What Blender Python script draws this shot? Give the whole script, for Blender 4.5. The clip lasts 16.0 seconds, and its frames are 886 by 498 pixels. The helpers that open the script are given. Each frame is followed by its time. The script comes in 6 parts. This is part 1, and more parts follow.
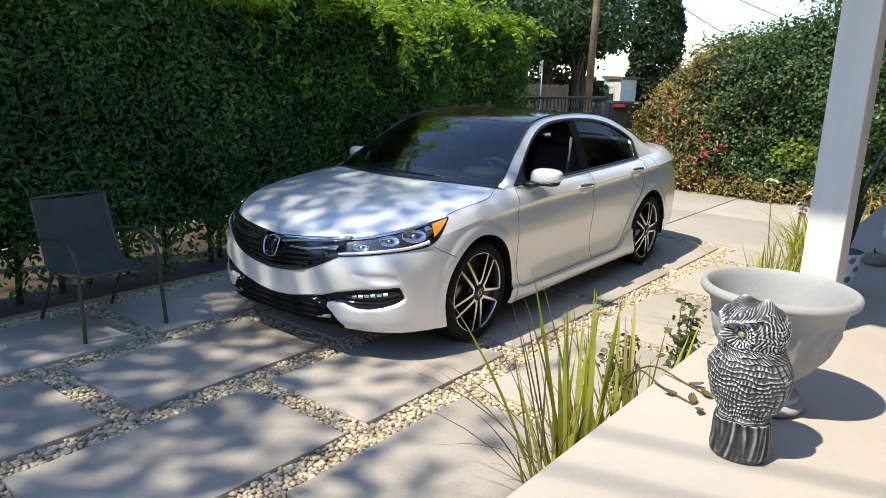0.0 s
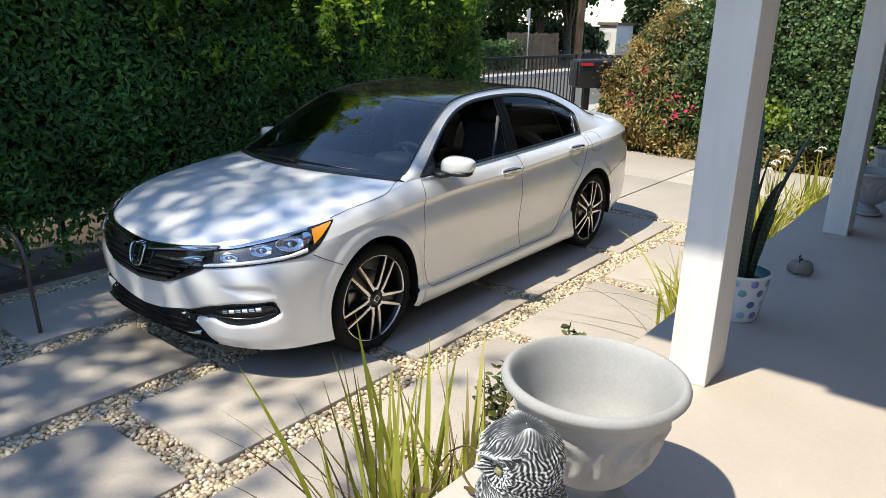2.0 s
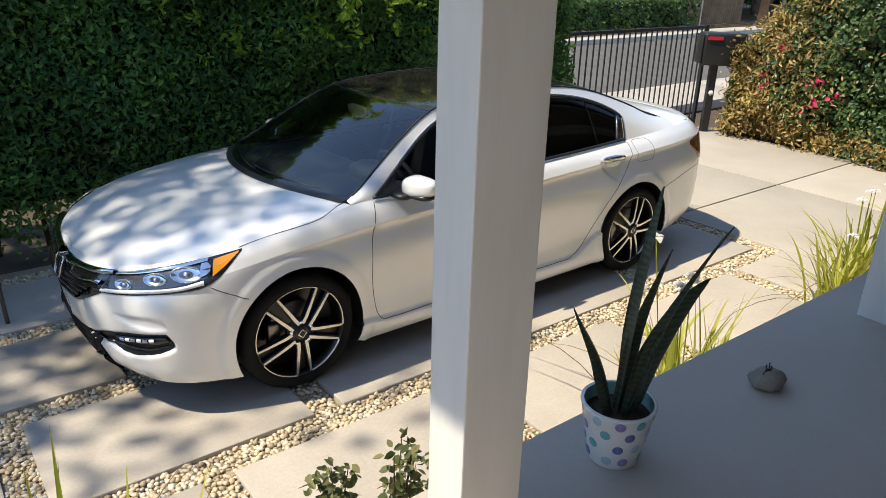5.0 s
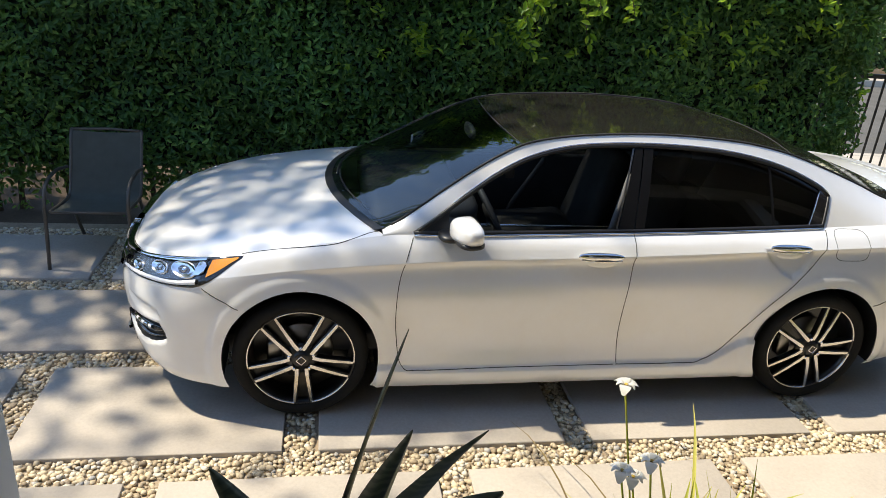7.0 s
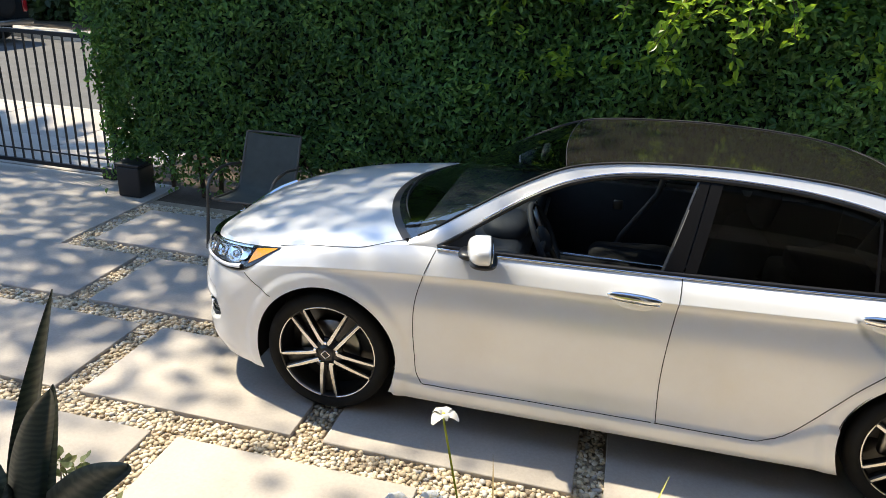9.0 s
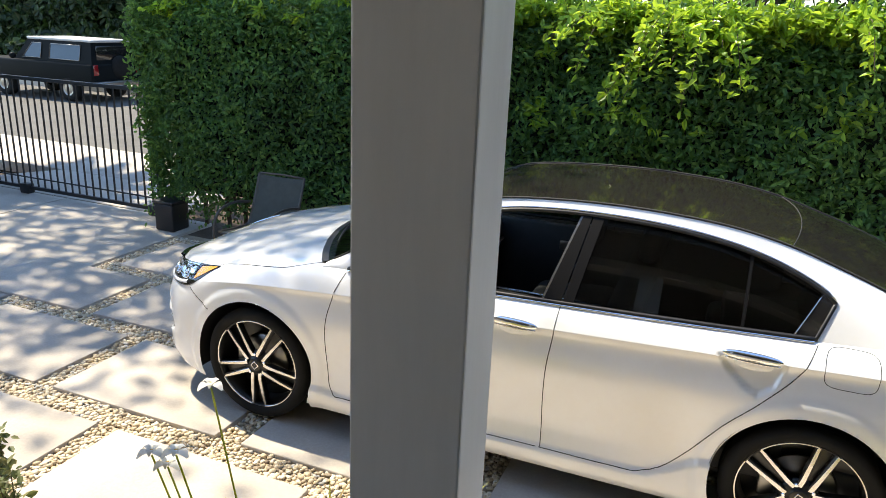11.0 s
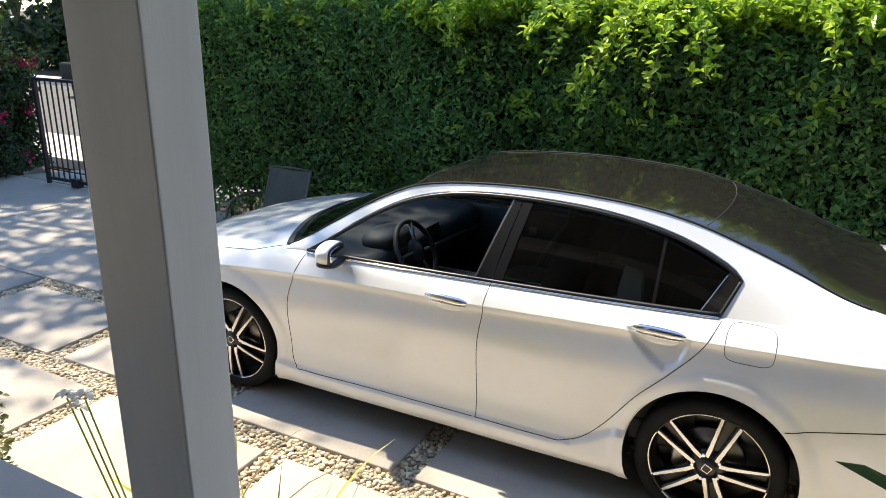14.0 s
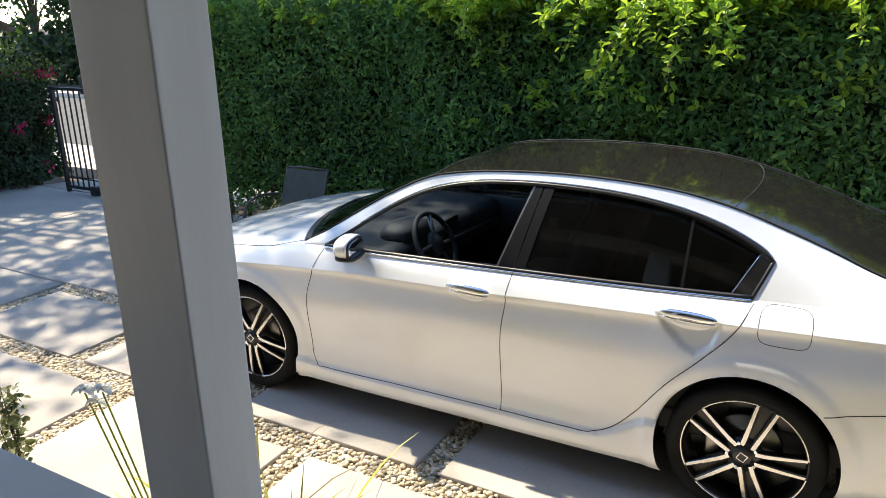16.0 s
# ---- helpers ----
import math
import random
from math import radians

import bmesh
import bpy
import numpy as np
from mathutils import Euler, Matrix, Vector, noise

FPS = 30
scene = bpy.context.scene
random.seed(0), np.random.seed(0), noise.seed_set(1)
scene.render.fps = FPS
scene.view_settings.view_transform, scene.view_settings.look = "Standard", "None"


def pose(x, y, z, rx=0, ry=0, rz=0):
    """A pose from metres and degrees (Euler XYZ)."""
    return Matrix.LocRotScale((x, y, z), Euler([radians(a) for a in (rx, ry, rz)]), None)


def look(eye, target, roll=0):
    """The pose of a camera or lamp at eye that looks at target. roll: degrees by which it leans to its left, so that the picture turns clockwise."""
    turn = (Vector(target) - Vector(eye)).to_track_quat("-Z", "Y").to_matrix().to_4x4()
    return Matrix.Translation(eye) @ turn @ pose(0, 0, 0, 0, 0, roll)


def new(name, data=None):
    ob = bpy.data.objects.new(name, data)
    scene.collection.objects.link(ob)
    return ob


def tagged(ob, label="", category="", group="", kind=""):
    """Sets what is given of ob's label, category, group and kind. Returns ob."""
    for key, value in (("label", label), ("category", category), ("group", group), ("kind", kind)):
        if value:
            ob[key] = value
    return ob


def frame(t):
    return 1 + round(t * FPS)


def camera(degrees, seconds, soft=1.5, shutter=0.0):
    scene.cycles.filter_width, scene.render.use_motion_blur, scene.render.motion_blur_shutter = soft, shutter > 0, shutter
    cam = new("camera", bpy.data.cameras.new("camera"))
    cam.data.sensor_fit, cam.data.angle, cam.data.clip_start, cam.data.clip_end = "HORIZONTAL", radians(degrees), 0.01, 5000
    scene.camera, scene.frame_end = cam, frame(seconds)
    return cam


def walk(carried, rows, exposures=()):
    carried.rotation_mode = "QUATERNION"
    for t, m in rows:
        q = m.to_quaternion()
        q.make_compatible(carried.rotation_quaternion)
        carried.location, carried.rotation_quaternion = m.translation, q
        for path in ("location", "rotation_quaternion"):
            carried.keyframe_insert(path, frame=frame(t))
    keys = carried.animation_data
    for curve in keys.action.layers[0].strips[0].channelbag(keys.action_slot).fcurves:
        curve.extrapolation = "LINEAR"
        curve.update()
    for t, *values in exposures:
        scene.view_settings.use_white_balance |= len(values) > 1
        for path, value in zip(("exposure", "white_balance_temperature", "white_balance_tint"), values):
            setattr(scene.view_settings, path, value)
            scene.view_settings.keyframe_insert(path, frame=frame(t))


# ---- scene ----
cam = camera(63.1, 16.0, soft=0.8)
PATH = [
    (0, (-3.655, -2.542, 1.678), (-2.118, -1.351, 1.209), 2.1),
    (0.5, (-3.562, -2.575, 1.699), (-2.013, -1.424, 1.172), 1.3),
    (1, (-3.329, -2.467, 1.743), (-1.740, -1.374, 1.213), 3.9),
    (1.5, (-3.163, -2.529, 1.816), (-1.588, -1.439, 1.242), 1.4),
    (2, (-2.870, -2.724, 1.892), (-1.362, -1.557, 1.287), 1.5),
    (2.5, (-2.766, -2.779, 1.982), (-1.291, -1.591, 1.337), 3.4),
    (3, (-2.675, -2.843, 2.136), (-1.212, -1.633, 1.510), 5.3),
    (3.5, (-2.447, -2.955, 2.175), (-0.986, -1.747, 1.537), 2.5),
    (6, (-0.747, -3.146, 2.211), (0.093, -1.526, 1.393), 4.6),
    (6.5, (-0.338, -3.027, 2.228), (0.309, -1.333, 1.386), 5.8),
    (7, (0.106, -3.065, 2.244), (0.437, -1.255, 1.462), 4.7),
    (7.5, (0.394, -2.981, 2.221), (0.700, -1.169, 1.431), 5.3),
    (8, (0.738, -2.926, 2.217), (0.926, -1.094, 1.436), 5.6),
    (8.5, (1.032, -2.972, 2.238), (0.879, -1.136, 1.458), 4.4),
    (11, (2.324, -2.997, 2.214), (1.610, -1.230, 1.607), 2.5),
    (11.5, (2.602, -2.913, 2.226), (1.891, -1.170, 1.552), 2.2),
    (12, (2.858, -2.968, 2.193), (1.804, -1.385, 1.576), 3.8),
    (12.5, (2.978, -2.996, 2.219), (1.886, -1.458, 1.553), 0.4),
    (13, (3.026, -3.001, 2.218), (1.932, -1.450, 1.589), -0.6),
    (13.5, (3.019, -2.963, 2.236), (2.005, -1.355, 1.613), -0.5),
    (14, (3.027, -2.959, 2.233), (2.139, -1.278, 1.614), 0.8),
    (14.5, (3.020, -2.941, 2.194), (2.089, -1.273, 1.602), -0.8),
    (15, (2.984, -2.892, 2.155), (2.055, -1.228, 1.548), -0.4),
    (15.5, (2.993, -2.912, 2.131), (2.014, -1.268, 1.549), -2.0),
    (16, (2.995, -2.921, 2.145), (2.061, -1.261, 1.536), -1.1),
]
walk(cam, [(t, look(eye, target, roll)) for t, eye, target, roll in PATH], exposures=[(t, e, k, 10) for t, e, k in ((0, .89, 6900), (3.5, .92, 7000), (6, .86, 7600), (7, 1.01, 7400), (8.5, 1.24, 7300), (11, 1.63, 7500), (12.5, 1.52, 7500), (16, 1.51, 7200))])

# ---- light ----
SUN = Vector((-0.60, 0.22, 1.0)).normalized()          # towards the sun
world = bpy.data.worlds.new("world")
scene.world = world
world.use_nodes = True
wn = world.node_tree.nodes
sky = wn.new("ShaderNodeTexSky")
sky.sky_type, sky.sun_disc = "NISHITA", False
sky.sun_elevation = math.asin(SUN.z)
sky.sun_rotation = math.atan2(SUN.x, SUN.y)
sky.air_density, sky.dust_density, sky.ozone_density = 1.0, .05, 5.0
world.node_tree.links.new(sky.outputs[0], wn["Background"].inputs[0])
wn["Background"].inputs[1].default_value = 0.15
lamp = bpy.data.lights.new("sun", "SUN")
lamp.energy, lamp.angle, lamp.color = 3.5, radians(0.9), (1.0, 0.955, 0.83)
sun_ob = new("sun", lamp)
sun_ob.matrix_basis = look(tuple(SUN * 50), (0, 0, 0))


# ---- building blocks ----
def spl(ctrl, n):
    """A smooth curve of n points through the control points."""
    c = np.array(ctrl, float)
    d = np.r_[0, np.cumsum(np.linalg.norm(np.diff(c, axis=0), axis=1) ** 0.5)]
    c = np.vstack([2 * c[0] - c[1], c, 2 * c[-1] - c[-2]])
    k = np.r_[d[0] - (d[1] - d[0]), d, d[-1] + (d[-1] - d[-2])]
    out = []
    for t in np.linspace(d[0], d[-1], n):
        i = min(max(int(np.searchsorted(d, t, side="right")) - 1, 0), len(d) - 2) + 1
        t0, t1, t2, t3 = k[i - 1:i + 3]
        p0, p1, p2, p3 = c[i - 1:i + 3]
        a1 = (t1 - t) / (t1 - t0) * p0 + (t - t0) / (t1 - t0) * p1
        a2 = (t2 - t) / (t2 - t1) * p1 + (t - t1) / (t2 - t1) * p2
        a3 = (t3 - t) / (t3 - t2) * p2 + (t - t2) / (t3 - t2) * p3
        b1 = (t2 - t) / (t2 - t0) * a1 + (t - t0) / (t2 - t0) * a2
        b2 = (t3 - t) / (t3 - t1) * a2 + (t - t1) / (t3 - t1) * a3
        out.append((t2 - t) / (t2 - t1) * b1 + (t - t1) / (t2 - t1) * b2)
    return np.array(out)


class Curve1:
    """A smooth function of x through knots (x, value)."""
    def __init__(self, *knots):
        self.p = spl(knots, 160)

    def __call__(self, x):
        return np.interp(x, self.p[:, 0], self.p[:, 1])


def grid(p, flip=False):
    """Vertices and faces of a grid of points."""
    n, m = p.shape[:2]
    i = np.arange(n * m).reshape(n, m)
    f = np.stack([i[:-1, :-1], i[1:, :-1], i[1:, 1:], i[:-1, 1:]], -1).reshape(-1, 4)
    return p.reshape(-1, 3), (f[:, ::-1] if flip else f).tolist()


def join(*pieces):
    """Several (vertices, faces) as one."""
    v, f, k = [], [], 0
    for a, b in pieces:
        a = np.asarray(a, float).reshape(-1, 3)
        v.append(a)
        f += [[q + k for q in face] for face in b]
        k += len(a)
    return np.vstack(v), f


def moved(piece, m):
    v = np.asarray(piece[0], float)
    r = np.array(m.to_3x3())
    return v @ r.T + np.array(m.translation), piece[1]


def mirrored(piece):
    v = np.array(piece[0], float)
    v[:, 1] *= -1
    return v, [list(f)[::-1] for f in piece[1]]


def box(x0, x1, y0, y1, z0, z1, bevel=0.0, segments=2):
    bm = bmesh.new()
    bmesh.ops.create_cube(bm, size=1)
    for v in bm.verts:
        v.co = Vector((x0 + (v.co.x + .5) * (x1 - x0), y0 + (v.co.y + .5) * (y1 - y0), z0 + (v.co.z + .5) * (z1 - z0)))
    if bevel:
        bmesh.ops.bevel(bm, geom=list(bm.edges), offset=bevel, segments=segments, profile=.5, affect="EDGES")
    return from_bm(bm)


def from_bm(bm):
    bm.verts.index_update()
    out = np.array([v.co[:] for v in bm.verts]), [[v.index for v in f.verts] for f in bm.faces]
    bm.free()
    return out


def lathe(profile, n=40, closed=False):
    """A profile of (radius, height) turned about z."""
    p = np.array(profile, float)
    a = np.linspace(0, 2 * np.pi, n, endpoint=False)
    v = np.stack([np.outer(np.cos(a), p[:, 0]), np.outer(np.sin(a), p[:, 0]), np.tile(p[:, 1], (n, 1))], -1)
    m = len(p)
    i = np.arange(n * m).reshape(n, m)
    j = np.roll(i, -1, 0)
    f = np.stack([i[:, :-1], j[:, :-1], j[:, 1:], i[:, 1:]], -1).reshape(-1, 4).tolist()
    return v.reshape(-1, 3), f


def tube(points, r, n=8, cap=True):
    """A round bar along points; r may be a list."""
    p = np.array(points, float)
    r = np.broadcast_to(np.asarray(r, float), (len(p),))
    t = np.gradient(p, axis=0)
    t /= np.linalg.norm(t, axis=1)[:, None] + 1e-9
    up = np.array([0, 0, 1.0]) if abs(t[0][2]) < .9 else np.array([1.0, 0, 0])
    s = np.cross(t[0], up)
    s /= np.linalg.norm(s)
    rows = []
    a = np.linspace(0, 2 * np.pi, n, endpoint=False)
    for k in range(len(p)):
        s = s - t[k] * (s @ t[k])
        s /= np.linalg.norm(s) + 1e-9
        u = np.cross(t[k], s)
        rows.append(p[k] + r[k] * (np.outer(np.cos(a), s) + np.outer(np.sin(a), u)))
    v = np.array(rows).reshape(-1, 3)
    i = np.arange(len(p) * n).reshape(len(p), n)
    j = np.roll(i, -1, 1)
    f = np.stack([i[:-1], j[:-1], j[1:], i[1:]], -1).reshape(-1, 4).tolist()
    if cap:
        f += [i[0][::-1].tolist(), i[-1].tolist()]
    return v, f


def ball(rx, ry, rz, n=20, m=12, power=1.0):
    th = np.linspace(0, 2 * np.pi, n, endpoint=False)
    ph = np.linspace(-np.pi / 2 + .02, np.pi / 2 - .02, m)
    q = lambda w: np.sign(w) * np.abs(w) ** power
    v = np.stack([rx * np.outer(q(np.cos(ph)), q(np.cos(th))), ry * np.outer(q(np.cos(ph)), q(np.sin(th))),
                  rz * np.outer(q(np.sin(ph)), np.ones(n))], -1)
    i = np.arange(n * m).reshape(m, n)
    j = np.roll(i, -1, 1)
    f = np.stack([i[:-1], j[:-1], j[1:], i[1:]], -1).reshape(-1, 4).tolist()
    return v.reshape(-1, 3), f + [i[0][::-1].tolist(), i[-1].tolist()]


def mesh_of(name, piece, mat, smooth=True):
    v, f = piece
    me = bpy.data.meshes.new(name)
    me.from_pydata([tuple(q) for q in np.asarray(v).tolist()], [], [list(q) for q in f])
    if mat:
        me.materials.append(mat)
    me.polygons.foreach_set("use_smooth", [smooth] * len(me.polygons))
    me.update()
    return me


def part(name, piece, mat, parent, label="", smooth=True):
    """One mesh object under a thing or a part; its points are in the thing's own frame."""
    ob = new(name, mesh_of(name, piece, mat, smooth))
    ob.parent = parent
    if label:
        ob["label"] = label
    return ob


def thing(name, at, label, category, group="", kind="", turn=0):
    ob = new(name)
    ob.empty_display_size = .1
    ob.matrix_basis = pose(*at, 0, 0, turn)
    return tagged(ob, label, category, group, kind)


def solid(name, piece, mat, label, category, group="", kind="", smooth=True):
    """A thing that is one mesh."""
    return tagged(new(name, mesh_of(name, piece, mat, smooth)), label, category, group, kind)


# ---- materials ----
def nodes_of(name):
    m = bpy.data.materials.new(name)
    m.use_nodes = True
    nt = m.node_tree
    return m, nt, nt.nodes["Principled BSDF"]


def ramp(nt, source, stops):
    r = nt.nodes.new("ShaderNodeValToRGB")
    while len(r.color_ramp.elements) < len(stops):
        r.color_ramp.elements.new(.5)
    for e, (p, c) in zip(r.color_ramp.elements, stops):
        e.position, e.color = p, (*c, 1)
    nt.links.new(source, r.inputs[0])
    return r.outputs[0]


def noise_tex(nt, scale, detail=6, rough=.6, coords="Object", stretch=None):
    co = nt.nodes.new("ShaderNodeNewGeometry" if coords == "Position" else "ShaderNodeTexCoord")
    n = nt.nodes.new("ShaderNodeTexNoise")
    n.inputs["Scale"].default_value, n.inputs["Detail"].default_value, n.inputs["Roughness"].default_value = scale, detail, rough
    if stretch:
        mp = nt.nodes.new("ShaderNodeMapping")
        mp.inputs["Scale"].default_value = stretch
        nt.links.new(co.outputs[coords], mp.inputs[0])
        nt.links.new(mp.outputs[0], n.inputs[0])
    else:
        nt.links.new(co.outputs[coords], n.inputs[0])
    return n.outputs[0]


def mixed(nt, a, b, fac, blend="MIX"):
    m = nt.nodes.new("ShaderNodeMix")
    m.data_type, m.blend_type = "RGBA", blend
    for sock, v in ((m.inputs[6], a), (m.inputs[7], b)):
        if isinstance(v, tuple):
            sock.default_value = (*v, 1)
        else:
            nt.links.new(v, sock)
    if isinstance(fac, (int, float)):
        m.inputs[0].default_value = fac
    else:
        nt.links.new(fac, m.inputs[0])
    return m.outputs[2]


def bumped(nt, bsdf, height, strength=.3, distance=.01):
    b = nt.nodes.new("ShaderNodeBump")
    b.inputs["Strength"].default_value, b.inputs["Distance"].default_value = strength, distance
    nt.links.new(height, b.inputs["Height"])
    nt.links.new(b.outputs[0], bsdf.inputs["Normal"])


def plain(name, colour, rough=.5, metal=0.0, coat=0.0, spec=.5, speck=0.0):
    m, nt, b = nodes_of(name)
    b.inputs["Base Color"].default_value = (*colour, 1)
    b.inputs["Roughness"].default_value, b.inputs["Metallic"].default_value = rough, metal
    b.inputs["Coat Weight"].default_value, b.inputs["Coat Roughness"].default_value = coat, .03
    b.inputs["Specular IOR Level"].default_value = spec
    if speck:
        n = noise_tex(nt, 9, 8, .65)
        dark = tuple(c * (1 - speck) for c in colour)
        light = tuple(min(1, c * (1 + speck * .6)) for c in colour)
        nt.links.new(ramp(nt, n, [(.3, dark), (.7, light)]), b.inputs["Base Color"])
        bumped(nt, b, noise_tex(nt, 60, 4), .15, .003)
    return m


def stone_like(name, dark, light, big=1.3, small=45, rough=.85, bump=.25, per_piece=0.12, grain=(.78, 1.1)):
    """Concrete and stone: broad stains, fine grain, and a tint for each piece."""
    m, nt, b = nodes_of(name)
    base = ramp(nt, noise_tex(nt, big, 8, .62, "Position"), [(.28, dark), (.72, light)])
    fine = ramp(nt, noise_tex(nt, small, 8, .7, "Position"), [(.3, (grain[0],) * 3), (.7, (grain[1],) * 3)])
    col = mixed(nt, base, fine, 1.0, "MULTIPLY")
    info = nt.nodes.new("ShaderNodeObjectInfo")
    tint = ramp(nt, info.outputs["Random"], [(0, (1 - per_piece,) * 3), (1, (1 + per_piece * .3,) * 3)])
    nt.links.new(mixed(nt, col, tint, 1.0, "MULTIPLY"), b.inputs["Base Color"])
    b.inputs["Roughness"].default_value = rough
    b.inputs["Specular IOR Level"].default_value = .25
    bumped(nt, b, noise_tex(nt, small * 1.5, 8, .7, "Position"), bump, .004)
    return m


def leaf_like(name, stops, rough=.45, through_light=.35, bright=(.30, .45, .04), scale=1.2):
    """Leaves: a tint for each leaf, patches over the plant, and light that shines through."""
    m, nt, b = nodes_of(name)
    geo = nt.nodes.new("ShaderNodeNewGeometry")
    col = ramp(nt, geo.outputs["Random Per Island"], stops)
    patch = ramp(nt, noise_tex(nt, scale, 3, .5), [(.35, (.75, .75, .75)), (.65, (1.15, 1.15, 1.1))])
    col = mixed(nt, col, patch, 1.0, "MULTIPLY")
    nt.links.new(col, b.inputs["Base Color"])
    b.inputs["Roughness"].default_value = rough
    b.inputs["Specular IOR Level"].default_value = .4
    tr = nt.nodes.new("ShaderNodeBsdfTranslucent")
    nt.links.new(mixed(nt, col, bright, .5), tr.inputs[0])
    mx = nt.nodes.new("ShaderNodeMixShader")
    mx.inputs[0].default_value = through_light
    nt.links.new(b.outputs[0], mx.inputs[1])
    nt.links.new(tr.outputs[0], mx.inputs[2])
    nt.links.new(mx.outputs[0], nt.nodes["Material Output"].inputs[0])
    return m


def pane_like(name, tint, gloss=1.0, ior=1.5):
    """A thin pane: tinted, see-through, with a mirror gloss that grows at a slant."""
    m, nt, b = nodes_of(name)
    nt.nodes.remove(b)
    tr, gl = nt.nodes.new("ShaderNodeBsdfTransparent"), nt.nodes.new("ShaderNodeBsdfGlossy")
    tr.inputs[0].default_value = (*tint, 1)
    gl.inputs["Roughness"].default_value = .01
    gl.inputs[0].default_value = (gloss, gloss, gloss, 1)
    lw, mx = nt.nodes.new("ShaderNodeLayerWeight"), nt.nodes.new("ShaderNodeMixShader")
    lw.inputs[0].default_value = .5
    pw, ma = nt.nodes.new("ShaderNodeMath"), nt.nodes.new("ShaderNodeMath")
    pw.operation, ma.operation = "POWER", "MULTIPLY_ADD"
    f0 = ((ior - 1) / (ior + 1)) ** 2
    pw.inputs[1].default_value, ma.inputs[1].default_value, ma.inputs[2].default_value = 5.0, 1 - f0, f0
    nt.links.new(lw.outputs["Facing"], pw.inputs[0])
    nt.links.new(pw.outputs[0], ma.inputs[0])
    nt.links.new(ma.outputs[0], mx.inputs[0])
    nt.links.new(tr.outputs[0], mx.inputs[1])
    nt.links.new(gl.outputs[0], mx.inputs[2])
    nt.links.new(mx.outputs[0], nt.nodes["Material Output"].inputs[0])
    return m


def car_paint(name):
    m, nt, b = nodes_of(name)
    b.inputs["Base Color"].default_value = (.76, .77, .775, 1)
    b.inputs["Metallic"].default_value, b.inputs["Roughness"].default_value = .15, .30
    b.inputs["Coat Weight"].default_value, b.inputs["Coat Roughness"].default_value = 1.0, .02
    dust = ramp(nt, noise_tex(nt, 2.2, 8, .7), [(.4, (.84, .845, .85)), (.75, (.80, .79, .77))])
    nt.links.new(dust, b.inputs["Base Color"])
    bumped(nt, b, noise_tex(nt, 900, 2, .5), .02, .0005)
    return m


M_PAINT = car_paint("pearl_paint")
M_ROOF = plain("black_gloss_roof", (.015, .014, .012), .07, 0, 0, .45)
M_TRIM = plain("black_trim", (.014, .014, .015), .38)
M_PILLAR = plain("pillar_black", (.006, .006, .007), .6, 0, 0, .12)
M_GLOSSBLACK = plain("gloss_black", (.01, .01, .011), .1, 0, .6)
M_GAP = plain("panel_gap", (.02, .02, .02), .8)
M_CHROME = plain("chrome", (.82, .83, .85), .07, 1.0)
M_MACHINED = plain("machined_alloy", (.74, .72, .69), .27, 1.0)
M_WHEELBLACK = plain("wheel_black", (.009, .009, .010), .3, 0, .15)
M_TYRE = plain("tyre_rubber", (.012, .012, .012), .8, spec=.2, speck=.25)
M_STEEL = plain("brake_steel", (.30, .29, .28), .35, 1.0)
M_LAMP = plain("lamp_metal", (.78, .79, .81), .14, 1.0)
M_AMBER = plain("amber_lens", (.90, .34, .025), .12, 0, .8)
M_RED = plain("red_lens", (.22, .008, .012), .1, 0, .8)
M_LED = plain("lamp_white", (.85, .87, .9), .2)
M_CABIN = plain("cabin_plastic", (.045, .047, .050), .6, speck=.2)
M_SEAT = plain("seat_cloth", (.035, .035, .037), .9, speck=.3)
M_BELT = plain("belt_webbing", (.10, .10, .105), .8)
M_CLEAR = pane_like("clear_lens", (.97, .97, .98), 1.0, 1.18)
M_SCREEN = pane_like("windscreen_glass", (.55, .60, .61), 1.0, 1.95)
M_BACK = plain("rear_glass", (.013, .012, .011), .08, 0, 0, .42)
M_TINT = pane_like("tinted_glass", (.10, .112, .115), .8, 1.55)
M_CONCRETE = stone_like("paver_concrete", (.41, .365, .32), (.52, .47, .415), 1.6, 55, .85, .16, .12, (.88, 1.05))
M_DRIVE = stone_like("drive_concrete", (.40, .36, .315), (.50, .455, .40), 1.0, 50, .85, .2, .12, (.86, 1.06))
M_PORCH = stone_like("porch_concrete", (.43, .375, .325), (.52, .465, .41), .9, 90, .7, .06, 0, (.95, 1.03))
M_ROAD = stone_like("asphalt", (.11, .106, .10), (.16, .155, .148), 2.0, 160, .9, .4)
M_SOIL = stone_like("soil", (.06, .042, .028), (.13, .095, .065), 3, 60, .95, .6)
M_POST = plain("post_paint", (.74, .735, .72), .5)
# wall colour is invented, kept dark to lower bounce onto the porch
M_WALL = plain("house_wall_dim", (.19, .185, .17), .85, speck=.06)
# near-black colour standing in for the deep shade inside foliage
M_CORE = plain("hedge_inner_shade", (.012, .018, .008), .95)
M_ROCKS = stone_like("river_stone", (.34, .29, .23), (.50, .44, .36), 9, 60, .85, .4, .25)
M_PALM = stone_like("palm_bark", (.17, .16, .15), (.27, .255, .24), 5, 30, .9, .5)
M_BARK = stone_like("bark", (.07, .05, .035), (.16, .12, .085), 4, 40, .9, .8)
M_IRON = plain("black_iron", (.013, .013, .014), .45)
M_LEAF = leaf_like("hedge_leaf", [(0, (.030, .096, .038)), (.5, (.067, .176, .052)), (.85, (.138, .285, .066)), (1, (.22, .37, .09))], .50)


